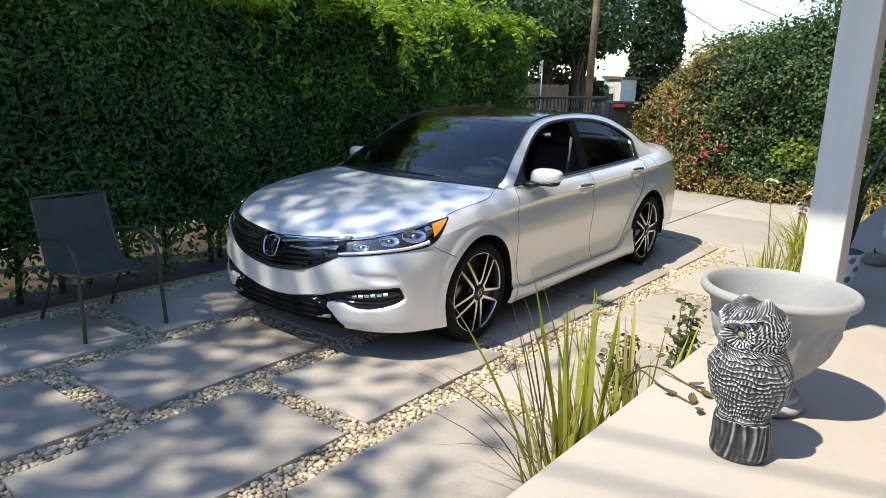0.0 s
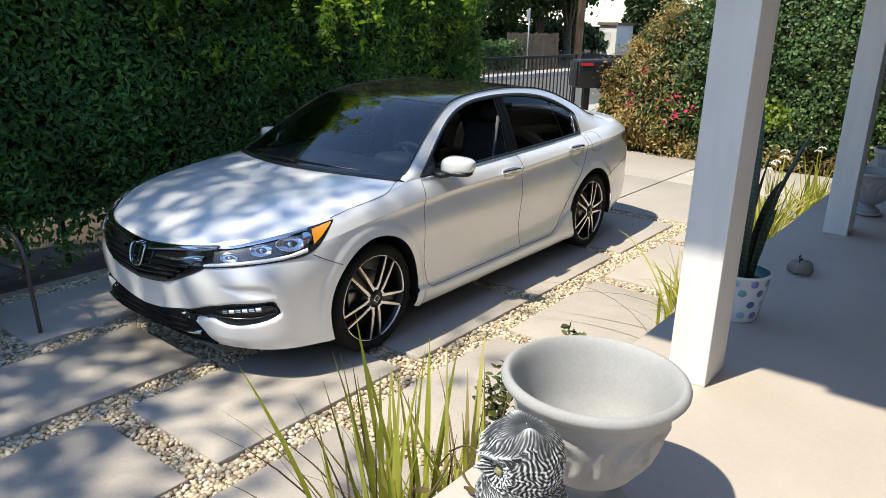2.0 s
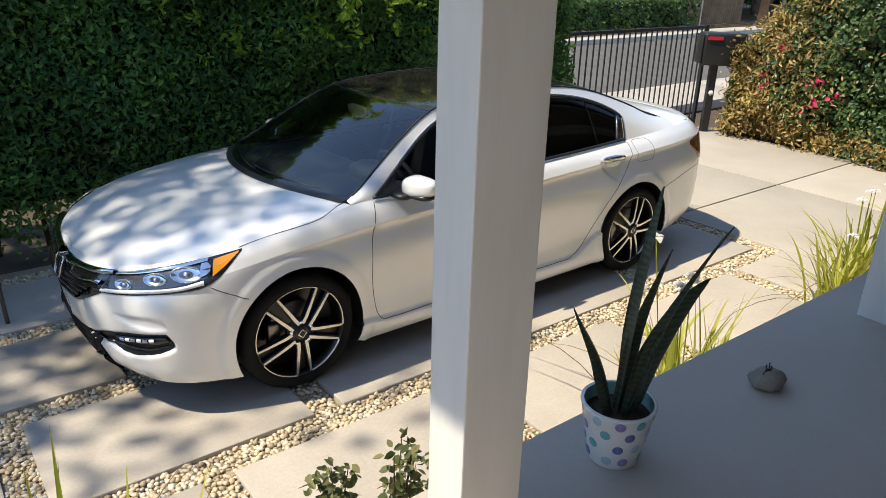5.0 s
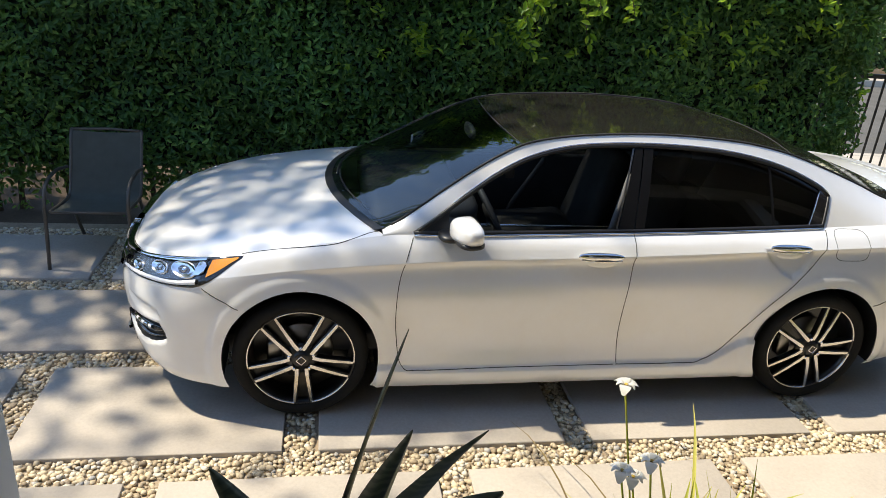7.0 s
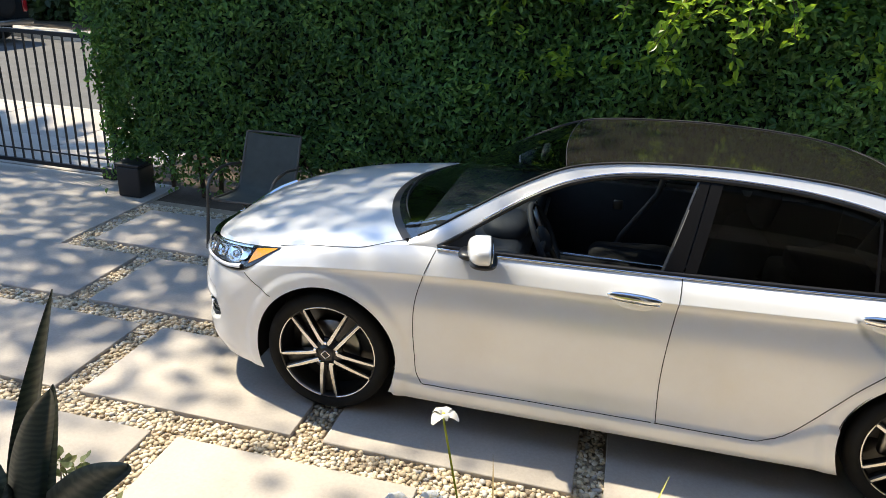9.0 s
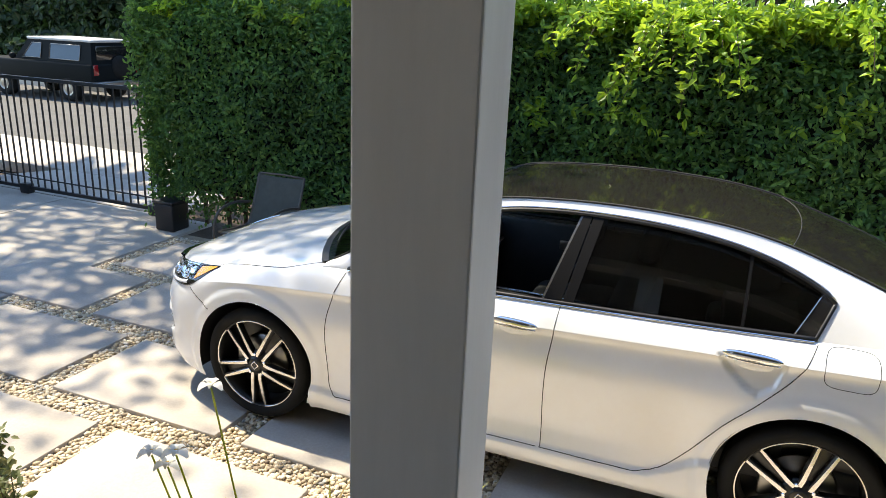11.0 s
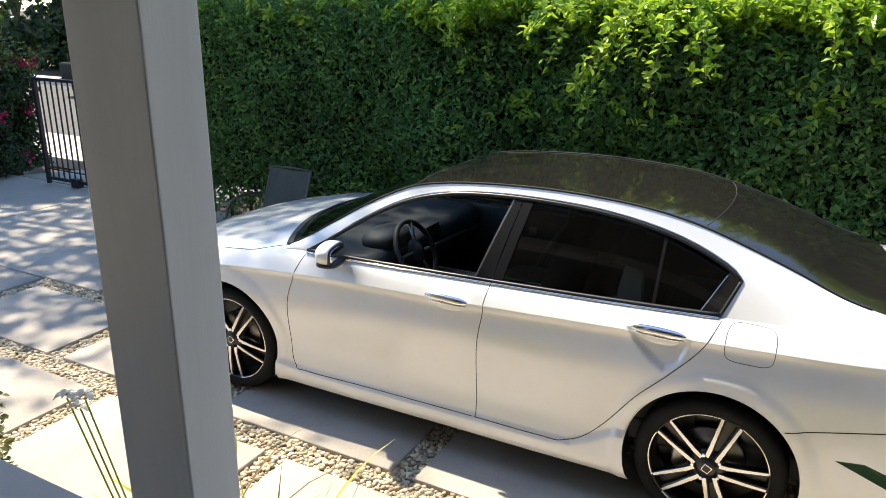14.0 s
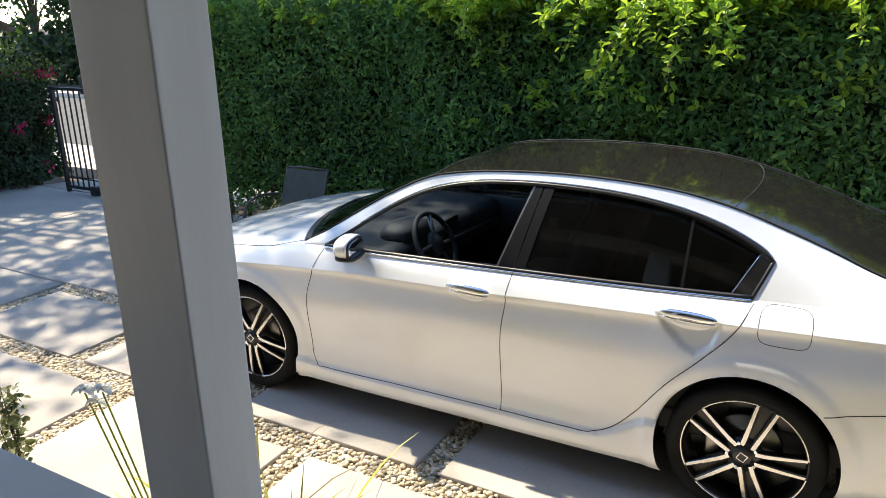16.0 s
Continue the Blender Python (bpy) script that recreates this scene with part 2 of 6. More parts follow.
def pebble_like():
    m, nt, b = nodes_of("pebbles")
    geo = nt.nodes.new("ShaderNodeNewGeometry")
    col = ramp(nt, geo.outputs["Random Per Island"], [(0, (.26, .20, .14)), (.2, (.50, .40, .27)), (.6, (.64, .53, .37)), (.88, (.72, .65, .53)), (1, (.38, .37, .36))])
    fine = ramp(nt, noise_tex(nt, 60, 4), [(.3, (.8, .8, .8)), (.7, (1.1, 1.1, 1.1))])
    nt.links.new(mixed(nt, col, fine, 1.0, "MULTIPLY"), b.inputs["Base Color"])
    b.inputs["Roughness"].default_value = .75
    return m


M_PEBBLE = pebble_like()

# ---- ground ----
PORCH_Z, PORCH_Y = 0.739, -1.76
solid("ground", box(-700, 700, -700, 700, -.8, -.34), M_SOIL, "bare brown soil under and around the paving", "ground", kind="structure", smooth=False)
GAP, PW, PD = .152, 1.22, .75
ROW_Y = (-1.20, -.27, .65, 1.57)            # near edges of the four rows of pavers
ROW_X = (-3.32, -2.655, -3.34, -2.655)      # where each row's first paver begins
PAVERS = []
for y0, x0 in zip(ROW_Y, ROW_X):
    k = 0
    while x0 + k * (PW + GAP) < 3.6:
        xa = x0 + k * (PW + GAP)
        PAVERS.append((xa, xa + PW, y0, y0 + PD))
        k += 1

# ---- the car: x runs from the front axle to the rear, y = 0 is its middle ----
CAR_Y = .89
car = thing("sedan_car", (0, CAR_Y, 0), "pearl white four-door sedan with black roof parked on the pavers", "car", turn=.8)
WHEELS_X, HUB_Z, ARCH_R = (0.0, 2.776), .335, .372

SIDE = [   # from the sill up to the shoulder; each runs from the nose's middle round the side to the tail's middle: x, half width, height
    [(-.84, 0, .20), (-.80, .45, .19), (-.65, .755, .19), (-.40, .88, .187), (0, .90, .185), (.7, .885, .168), (1.4, .88, .166), (2.2, .88, .166), (2.776, .89, .185), (3.3, .86, .24), (3.66, .74, .28), (3.79, .45, .29), (3.81, 0, .29)],
    [(-.90, 0, .25), (-.855, .45, .25), (-.68, .77, .25), (-.42, .885, .25), (0, .918, .25), (.7, .897, .195), (1.4, .893, .192), (2.2, .895, .195), (2.776, .918, .235), (3.32, .88, .30), (3.70, .765, .33), (3.86, .45, .35), (3.89, 0, .35)],
    [(-.925, 0, .42), (-.88, .45, .42), (-.70, .765, .42), (-.42, .885, .43), (0, .915, .45), (.7, .872, .40), (1.4, .862, .38), (2.2, .868, .40), (2.776, .912, .45), (3.34, .88, .50), (3.74, .765, .52), (3.91, .45, .53), (3.945, 0, .53)],
    [(-.935, 0, .54), (-.89, .45, .55), (-.70, .755, .57), (-.42, .885, .61), (0, .915, .65), (.7, .884, .67), (1.4, .878, .69), (2.2, .880, .71), (2.776, .900, .735), (3.36, .865, .76), (3.77, .74, .77), (3.925, .45, .77), (3.955, 0, .77)],
    [(-.922, 0, .625), (-.872, .45, .635), (-.68, .73, .665), (-.405, .872, .72), (0, .893, .775), (.7, .856, .805), (1.4, .855, .822), (2.2, .856, .855), (2.776, .862, .88), (3.36, .832, .90), (3.755, .715, .91), (3.90, .44, .915), (3.928, 0, .915)],
    [(-.915, 0, .65), (-.865, .45, .66), (-.67, .72, .69), (-.40, .862, .75), (0, .893, .805), (.7, .866, .838), (1.4, .868, .857), (2.2, .868, .888), (2.776, .866, .912), (3.36, .832, .93), (3.75, .715, .94), (3.89, .44, .945), (3.915, 0, .945)],
    [(-.865, 0, .718), (-.80, .43, .752), (-.615, .655, .794), (-.365, .785, .838), (0, .818, .893), (.42, .790, .943), (.7, .792, .945), (1.4, .780, .955), (2.2, .770, .974), (2.776, .757, .995), (3.3, .735, 1.02), (3.69, .64, 1.03), (3.84, .42, 1.035), (3.87, 0, 1.04)],
]
NU = 720
rails_ = [spl(c, NU) for c in SIDE]
low_rows = np.r_[np.linspace(0, 380, 52), 388, 394, 397, 399].astype(int)      # rows crowd together at the sharp shoulder crease
body = []
for i in range(NU):
    low_part = spl([r[i] for r in rails_[:6]], 400)[low_rows]
    p5, p6 = rails_[5][i], rails_[6][i]
    crown_mid = (p5 + p6) / 2 + np.array([0, .005 if -.3 < p5[0] < 3.4 else .004, .006])
    body.append(np.vstack([low_part, spl([p5, crown_mid, p6], 60)[[2, 6, 12, 19, 26, 34, 42, 50, 59]]]))
body = np.array(body)                                                          # round the car, then upwards
body[:, :, 1] *= -1


def signed(a, b, poly):
    """How far points lie inside (+) or outside (-) a closed outline."""
    q = np.array(poly, float)
    r = np.roll(q, -1, 0)
    inside, best = np.zeros(a.shape, bool), np.full(a.shape, 9.0)
    for (x0, y0), (x1, y1) in zip(q, r):
        cross = (y0 > b) != (y1 > b)
        inside ^= cross & (a < (x1 - x0) * (b - y0) / ((y1 - y0) or 1e-9) + x0)
        t = np.clip(((a - x0) * (x1 - x0) + (b - y0) * (y1 - y0)) / ((x1 - x0) ** 2 + (y1 - y0) ** 2 + 1e-12), 0, 1)
        best = np.minimum(best, np.hypot(a - x0 - t * (x1 - x0), b - y0 - t * (y1 - y0)))
    return np.where(inside, best, -best)


def press(p, a, b, poly, depth, soft, where):
    """Sink (or with minus raise) the skin inside an outline, over a soft edge."""
    n = np.cross(np.gradient(p, axis=0), np.gradient(p, axis=1))
    n /= np.linalg.norm(n, axis=2)[:, :, None] + 1e-9
    n *= np.sign((n * (p - np.array([1.4, 0, .5])) * np.array([.25, 1, .3])).sum(2))[:, :, None]
    w = np.clip(signed(a, b, poly) / soft + .5, 0, 1) * where
    return p - n * (depth * w * w * (3 - 2 * w))[:, :, None]


FOG = [(-.40, .375), (-.272, .424), (-.122, .458), (.022, .470), (.099, .474), (.128, .43), (.135, .402), (.104, .384), (-.013, .346), (-.13, .334), (-.188, .350), (-.246, .372), (-.325, .345)]
SKIRT = [(.36, .05), (.36, .290), (.47, .276), (.54, .260), (1.0, .252), (2.06, .254), (2.15, .268), (2.25, .318), (2.32, .362), (2.36, .385), (2.48, .405), (2.48, .05)]
corner_a, nose_end = .70 * body[:, :, 0] - .714 * body[:, :, 1], body[:, :, 0] < -.25
body = press(body, corner_a, body[:, :, 2], FOG, .030, .020, nose_end)
body = press(body, corner_a, body[:, :, 2], [(-.17, .552), (.02, .556), (.085, .543), (.108, .505), (.03, .50), (-.08, .513)], .012, .026, nose_end)
body = press(body, body[:, :, 0], body[:, :, 2], SKIRT, -.015, .012, (body[:, :, 0] > .2) & (body[:, :, 0] < 2.6))
body = press(body, body[:, :, 0], body[:, :, 2], [(2.365, .900), (2.41, .845), (2.48, .785), (2.54, .755), (2.60, .805), (2.635, .900), (2.50, .915)], .017, .018, body[:, :, 0] > 2)
for wx in WHEELS_X:                                                            # flared wheel arches
    d_ = np.hypot(body[:, :, 0] - wx, body[:, :, 2] - HUB_Z)
    w_ = np.clip((.462 - d_) / .05, 0, 1)
    body[:, :, 1] -= np.where(body[:, :, 1] < -.5, .010 * w_ * w_ * (3 - 2 * w_), 0)


def holed(p, inside, snap):
    """A grid with a hole: faces inside go, and the rim is drawn onto the outline."""
    v, f = grid(p)
    v = v.copy()
    gone = inside(v)
    keep, rim = [], set()
    for q in f:
        k = sum(gone[i] for i in q)
        if k == 4:
            continue
        if k:
            rim.update(i for i in q if gone[i])
        keep.append(q)
    rim = np.array(sorted(rim), int)
    if len(rim):
        v[rim] = snap(v[rim])
    used = np.zeros(len(v), bool)
    for q in keep:
        used[q] = True
    index = np.cumsum(used) - 1
    return v[used], [[int(index[i]) for i in q] for q in keep]


def outward(piece, centre=(1.4, 0, .55)):
    """The piece with its faces turned away from the middle of the car."""
    v, f = np.asarray(piece[0], float), piece[1]
    q = np.array([face[:4] for face in f[::max(1, len(f) // 50)]])
    n = np.cross(v[q[:, 2]] - v[q[:, 0]], v[q[:, 3]] - v[q[:, 1]])
    if (n * (v[q].mean(1) - np.array(centre))).sum() < 0:
        f = [list(face)[::-1] for face in f]
    return v, f


def in_arch(v):
    return np.any([(np.hypot(v[:, 0] - x, v[:, 2] - HUB_Z) < ARCH_R) & (abs(v[:, 1]) > .45) for x in WHEELS_X], axis=0)


def to_arch(v):
    v = v.copy()
    x = np.where(v[:, 0] < 1.4, WHEELS_X[0], WHEELS_X[1])
    d = np.hypot(v[:, 0] - x, v[:, 2] - HUB_Z)
    v[:, 0] = x + (v[:, 0] - x) / d * ARCH_R
    v[:, 2] = HUB_Z + (v[:, 2] - HUB_Z) / d * ARCH_R
    return v


left_skin = holed(body, in_arch, to_arch)
shoulder = body[:, -1]


def deck(pick, height, power=2.4, rows=None):
    """A bonnet or boot lid across the car between its shoulders."""
    out = []
    for x, y, z in shoulder[pick]:
        t = np.linspace(-1, 1, 41)
        out.append(np.stack([np.full(41, x), y * -t, z + max(0, height(x) - z) * (1 - abs(t) ** power)], -1))
    return np.array(out)


HOOD_Z = Curve1((-.89, .715), (-.8, .765), (-.62, .835), (-.35, .895), (0, .95), (.3, .993), (.5, 1.01))
BOOT_Z = Curve1((3.1, 1.11), (3.3, 1.09), (3.5, 1.08), (3.7, 1.07), (3.87, 1.045))
nose = [i for i in range(NU) if shoulder[i][0] < .47]
tail = [i for i in range(NU) if shoulder[i][0] > 3.18]
def past_bonnet(v):
    return v[:, 0] + .24 * (1 - (v[:, 1] / .76) ** 2) > .372


def to_bonnet(v):
    v = v.copy()
    x = .372 - .24 * (1 - (v[:, 1] / .76) ** 2)
    v[:, 2] += (x - v[:, 0]) * .14
    v[:, 0] = x
    return v


hood_piece = holed(deck(nose, HOOD_Z), past_bonnet, to_bonnet)
boot_v, boot_f = grid(deck(tail, BOOT_Z), True)
boot_piece = boot_v, [q for q in boot_f if min(boot_v[i][0] - .05 * (1 - (boot_v[i][1] / .62) ** 2) for i in q) > 3.30 or min(abs(boot_v[i][1]) for i in q) > .60]
part("body", join(left_skin, mirrored(left_skin)), M_PAINT, car)
part("bonnet", hood_piece, M_PAINT, car)
part("boot_lid", boot_piece, M_PAINT, car)

# upper body: belt, gutter and the glass
BELT_HW, BELT_Z = Curve1(*[(x, y) for x, y, z in SIDE[6][4:12]]), Curve1(*[(x, z) for x, y, z in SIDE[6][4:12]])
GUT_HW = Curve1((.36, .755), (.485, .730), (.70, .665), (1.08, .568), (1.35, .532), (1.8, .520), (2.3, .526), (2.65, .542), (3.0, .575), (3.42, .61))
GUT_Z = Curve1((.36, .945), (.485, 1.012), (.70, 1.147), (.88, 1.253), (1.08, 1.343), (1.25, 1.376), (1.5, 1.398), (1.85, 1.408), (2.2, 1.393), (2.4, 1.370), (2.6, 1.327), (2.84, 1.250), (3.01, 1.188), (3.2, 1.112), (3.42, 1.06))
TOP_Z = Curve1((.52, .945), (.62, 1.005), (.80, 1.122), (.95, 1.212), (1.1, 1.279), (1.3, 1.327), (1.55, 1.350), (1.85, 1.353), (2.15, 1.336), (2.4, 1.297), (2.57, 1.25), (2.70, 1.197), (2.76, 1.165), (2.79, 1.138))


def side_y(x, z):
    """Half width of the upper side at x and height z."""
    b, g = BELT_Z(x), GUT_Z(x)
    t = np.clip((z - b) / np.maximum(g - b, .01), 0, 1)
    return BELT_HW(x) * (1 - t) + GUT_HW(x) * t + .012 * np.sin(np.pi * t)


def in_glass(x, z, grow=0.0):
    lower = BELT_Z(x) + .012 - grow
    rear = z < TOP_Z(x) + grow
    tail_edge = x < 2.727 + (z - .987) * .44 + grow
    return (x > .53 - grow) & (x < 2.79 + grow) & (z > lower) & rear & tail_edge


xs = np.linspace(.38, 3.40, 300)
upper = []
for x in xs:
    zz = np.linspace(BELT_Z(x), GUT_Z(x), 60)
    upper.append(np.stack([np.full(60, x), -side_y(x, zz), zz], -1))
upper = np.array(upper)
uv, uf = grid(upper)
uf = [q for q in uf if not all(in_glass(uv[i][0], uv[i][2]) for i in q)]
upper_piece = (uv, uf)
part("side_frame", upper_piece, M_PAINT, car)
part("side_frame", mirrored(upper_piece), M_PAINT, car)


def bowed(s_list, bow, crown):
    """A panel across the car between the gutters: windscreen, roof, rear window."""
    rows = []
    for x in s_list:
        t = np.linspace(-1, 1, 41)
        rows.append(np.stack([x + bow(x) * (1 - t * t), GUT_HW(x) * t, GUT_Z(x) + crown(x) * (1 - t * t)], -1))
    return outward(grid(np.array(rows), False))


BOW = Curve1((.36, -.24), (.7, -.12), (1.08, -.035), (1.6, 0), (2.2, .025), (2.54, .06), (3.0, .07), (3.42, .05))
CROWN = Curve1((.36, .024), (.7, .018), (1.08, .007), (1.3, .004), (1.7, .005), (2.2, .009), (2.55, .016), (3.0, .028), (3.42, .03))
part("windscreen", bowed(np.linspace(.385, 1.08, 44), BOW, CROWN), M_SCREEN, car, "clear windscreen glass").visible_shadow = True
part("roof_panel", bowed(np.linspace(1.084, 2.596, 60), BOW, CROWN), M_ROOF, car, "gloss black roof panel")
part("rear_window", bowed(np.linspace(2.60, 3.36, 40), BOW, CROWN), M_BACK, car, "dark rear window glass")


def side_panel(x0, x1, z_lo, z_hi, mat, name, inset=.006, label="", n=60, m=24, lean=(0, 0)):
    """A curved side pane between x0 and x1; lean shifts its front and rear edges with height."""
    rows = []
    for u in np.linspace(0, 1, n):
        row = []
        for w in np.linspace(0, 1, m):
            xm = x0 + (x1 - x0) * u
            for _ in range(3):
                a, b = z_lo(xm), z_hi(xm)
                z = a + (b - a) * w
                xm = x0 + lean[0] * (z - 1.0) + (x1 + lean[1] * (z - 1.0) - x0 - lean[0] * (z - 1.0)) * u
            row.append((xm, -(side_y(xm, z) - inset), z))
        rows.append(row)
    g = outward(grid(np.array(rows)))
    return part(name, g, mat, car, label), part(name, mirrored(g), mat, car, label)

Z1 = lambda c: (lambda x: c(x) - .004)
belt_edge = lambda x: BELT_Z(x) + .008
side_panel(1.712, 2.436, belt_edge, Z1(TOP_Z), M_TINT, "rear_door_glass", lean=(.19, .0))
side_panel(2.452, 2.642, belt_edge, Z1(TOP_Z), M_TINT, "quarter_glass", lean=(.0, .56))
side_panel(2.438, 2.450, belt_edge, Z1(TOP_Z), M_PILLAR, "quarter_bar", inset=.003)
side_panel(2.645, 2.731, belt_edge, Z1(TOP_Z), M_GLOSSBLACK, "corner_cover", inset=-.003, lean=(.56, .44), label="black corner cover behind the rear window")
side_panel(1.578, 1.657, belt_edge, lambda x: TOP_Z(x) + .008, M_PILLAR, "pillar_cover", inset=-.004, lean=(.30, .19))
side_panel(1.664, 1.715, belt_edge, lambda x: TOP_Z(x) + .008, M_PILLAR, "pillar_cover", inset=-.004, lean=(.19, .19))
side_panel(1.566, 1.576, belt_edge, lambda x: TOP_Z(x) + .004, M_STEEL, "window_channel", inset=.004, lean=(.30, .30), n=4)
side_panel(.535, .70, belt_edge, lambda x: np.minimum(TOP_Z(x), 1.5), M_TRIM, "mirror_sail", inset=-.002, lean=(0, .0))
right_glass = side_panel(.71, 1.57, belt_edge, Z1(TOP_Z), M_TINT, "front_door_glass", lean=(0, .30))
bpy.data.objects.remove(right_glass[0])          # the driver's window is wound down


def outline(grow=0.0):
    """The edge of the side windows, from the mirror over the top to the tail and back along the belt."""
    top = [(x, TOP_Z(x) + grow) for x in np.linspace(.53, 2.79, 70)]
    rear = [(2.792 - .064 * w, 1.142 - .148 * w + grow * (1 - w)) for w in np.linspace(.0, 1, 12)]
    low = [(x, BELT_Z(x) + .008) for x in np.linspace(2.728, .53, 50)]
    return top, rear, low


def on_side(pts, out=.004):
    return np.array([(x, -(side_y(x, z) + out), z) for x, z in pts])


o_top, o_rear, o_low = outline()
for pts, r, mat, nm, out in ((o_top, .011, M_TRIM, "window_seal", 0), (o_rear, .009, M_TRIM, "window_seal", 0), (o_low, .012, M_TRIM, "belt_seal", 0),
                             ([(x, z + .014) for x, z in o_top[6:]], .0045, M_CHROME, "window_strip", .006), ([(x, z - .008) for x, z in o_low], .006, M_CHROME, "belt_strip", .009),
                             ([(2.645 + .56 * (z - 1.0), z) for z in np.linspace(1.005, 1.16, 12)], .003, M_CHROME, "tail_strip", .004)):
    g = tube(on_side(pts, out), r, 6)
    part(nm, g, mat, car)
    part(nm, mirrored(g), mat, car)

# gutters, and the cowl under the windscreen
gut = np.array([(x, -GUT_HW(x), GUT_Z(x) + .001) for x in np.linspace(.42, 3.3, 120)])
for g in (tube(gut, .006, 6), mirrored(tube(gut, .006, 6))):
    part("roof_seal", g, M_GAP, car)
t_ = np.linspace(-.99, .99, 50)
cowl = []
for off, dz in ((-.035, .004), (-.012, .012), (.02, .016), (.05, .012)):
    x_ = .385 + BOW(.385) * (1 - t_ ** 2) + off
    cowl.append(np.stack([x_, .755 * t_, GUT_Z(.385) + CROWN(.385) * (1 - t_ ** 2) + dz - .012], -1))
part("cowl", grid(np.array(cowl)), M_TRIM, car, "black plastic cowl below the windscreen")
for y0, y1 in ((-.55, .02), (-.02, .5)):
    w = np.linspace(0, 1, 14)
    yy = y0 + (y1 - y0) * w
    tt = yy / .69
    xx = .40 + BOW(.40) * (1 - tt ** 2) + .012 + .015 * w
    part("wiper", tube(np.stack([xx, yy, GUT_Z(.40) + CROWN(.4) * (1 - tt ** 2) + .008 + .010 * w], -1), .005, 6), M_TRIM, car)
for x, nm in ((1.082, "windscreen_seal"), (2.598, "rear_window_seal")):
    tt = np.linspace(-1, 1, 40)
    part(nm, tube(np.stack([x + BOW(x) * (1 - tt ** 2), GUT_HW(x) * tt, GUT_Z(x) + CROWN(x) * (1 - tt ** 2) + .0005], -1), .0022, 6), M_GAP, car)

# a body to cast things onto
from mathutils.bvhtree import BVHTree
all_v, all_f = join(left_skin, mirrored(left_skin), hood_piece, boot_piece, upper_piece)
TREE = BVHTree.FromPolygons([Vector(v) for v in all_v], all_f)
WAYS = {"side": lambda a, z: ((a, -2, z), (0, 1, 0)), "front": lambda a, z: ((-2, a, z), (1, 0, 0)), "rear": lambda a, z: ((5, a, z), (-1, 0, 0)),
        "corner": lambda a, z: ((.70 * a - 2 * .714, -.714 * a - 2 * .70, z), (.714, .70, 0)),
        "tail": lambda a, z: ((3.0 - .70 * a + 2 * .714, -.714 * a - 2 * .70, z), (-.714, .70, 0)),
        "top": lambda a, b: ((a, b, 3), (0, 0, -1))}


def cast(way, a, b):
    o, d = WAYS[way](a, b)
    hit, n, _, _ = TREE.ray_cast(Vector(o), Vector(d))
    if hit is None:
        hit, n, _, _ = TREE.find_nearest(Vector(o) + Vector(d) * 2)
    if n.dot(Vector(d)) > 0:
        n = -n
    return np.array(hit), np.array(n)


def seam(way, ctrl, r=.0021, n=60, mat=None, name="panel_gap", both=True, out=.0, close=False):
    pts = []
    for a, b in spl(ctrl, n):
        h, nn = cast(way, a, b)
        pts.append(h + nn * out)
    g = tube(pts, r, 6)
    part(name, g, mat or M_GAP, car)
    if both:
        part(name, mirrored(g), mat or M_GAP, car)


def panel(way, upper_c, lower_c, mat, name, lift=.003, label="", both=True, nu=36, nv=10, parent=None, bulge=0.0):
    """A panel between two edges, laid on the body a little proud, with its rim turned in."""
    a, b = spl(upper_c, nu), spl(lower_c, nu)
    rows = []
    for i in range(nu):
        row = []
        for w in np.linspace(0, 1, nv):
            h, n = cast(way, *(a[i] * (1 - w) + b[i] * w))
            row.append(h + n * (lift + bulge * 4 * w * (1 - w)))
        h, n = cast(way, *a[i])
        h2, n2 = cast(way, *b[i])
        rows.append([h - n * .006] + row + [h2 - n2 * .006])
    g = grid(np.array(rows))
    made = [part(name, g, mat, parent or car, label)]
    if both:
        made.append(part(name, mirrored(g), mat, parent or car, label))
    return made


# door and panel gaps
seam("side", [(.525, .935), (.49, .84), (.458, .72), (.45, .56), (.463, .40), (.480, .305), (.510, .266), (.58, .258), (.9, .254), (1.62, .256)])
seam("side", [(1.655, .960), (1.650, .86), (1.632, .68), (1.628, .48), (1.640, .256)])
seam("side", [(1.635, .256), (1.97, .256), (2.10, .262), (2.2, .306), (2.30, .405), (2.44, .60), (2.57, .74), (2.68, .865), (2.742, .985)])
seam("top", [(-.27, -.808), (-.13, -.813), (.04, -.822), (.16, -.818), (.23, -.802), (.285, -.775), (.33, -.755), (.372, -.748)])
seam("corner", [(.30, .70), (.36, .665), (.42, .632), (.455, .615)], r=.0022)
seam("side", [(3.055, .60), (3.25, .645), (3.5, .685), (3.68, .70)], r=.0022)
fuel = [(2.874 + .099 * math.copysign(abs(math.cos(q)) ** .45, math.cos(q)), .920 + .072 * math.copysign(abs(math.sin(q)) ** .45, math.sin(q))) for q in np.linspace(0, 2 * np.pi, 41)]
seam("side", fuel, r=.0014, both=False, n=120)
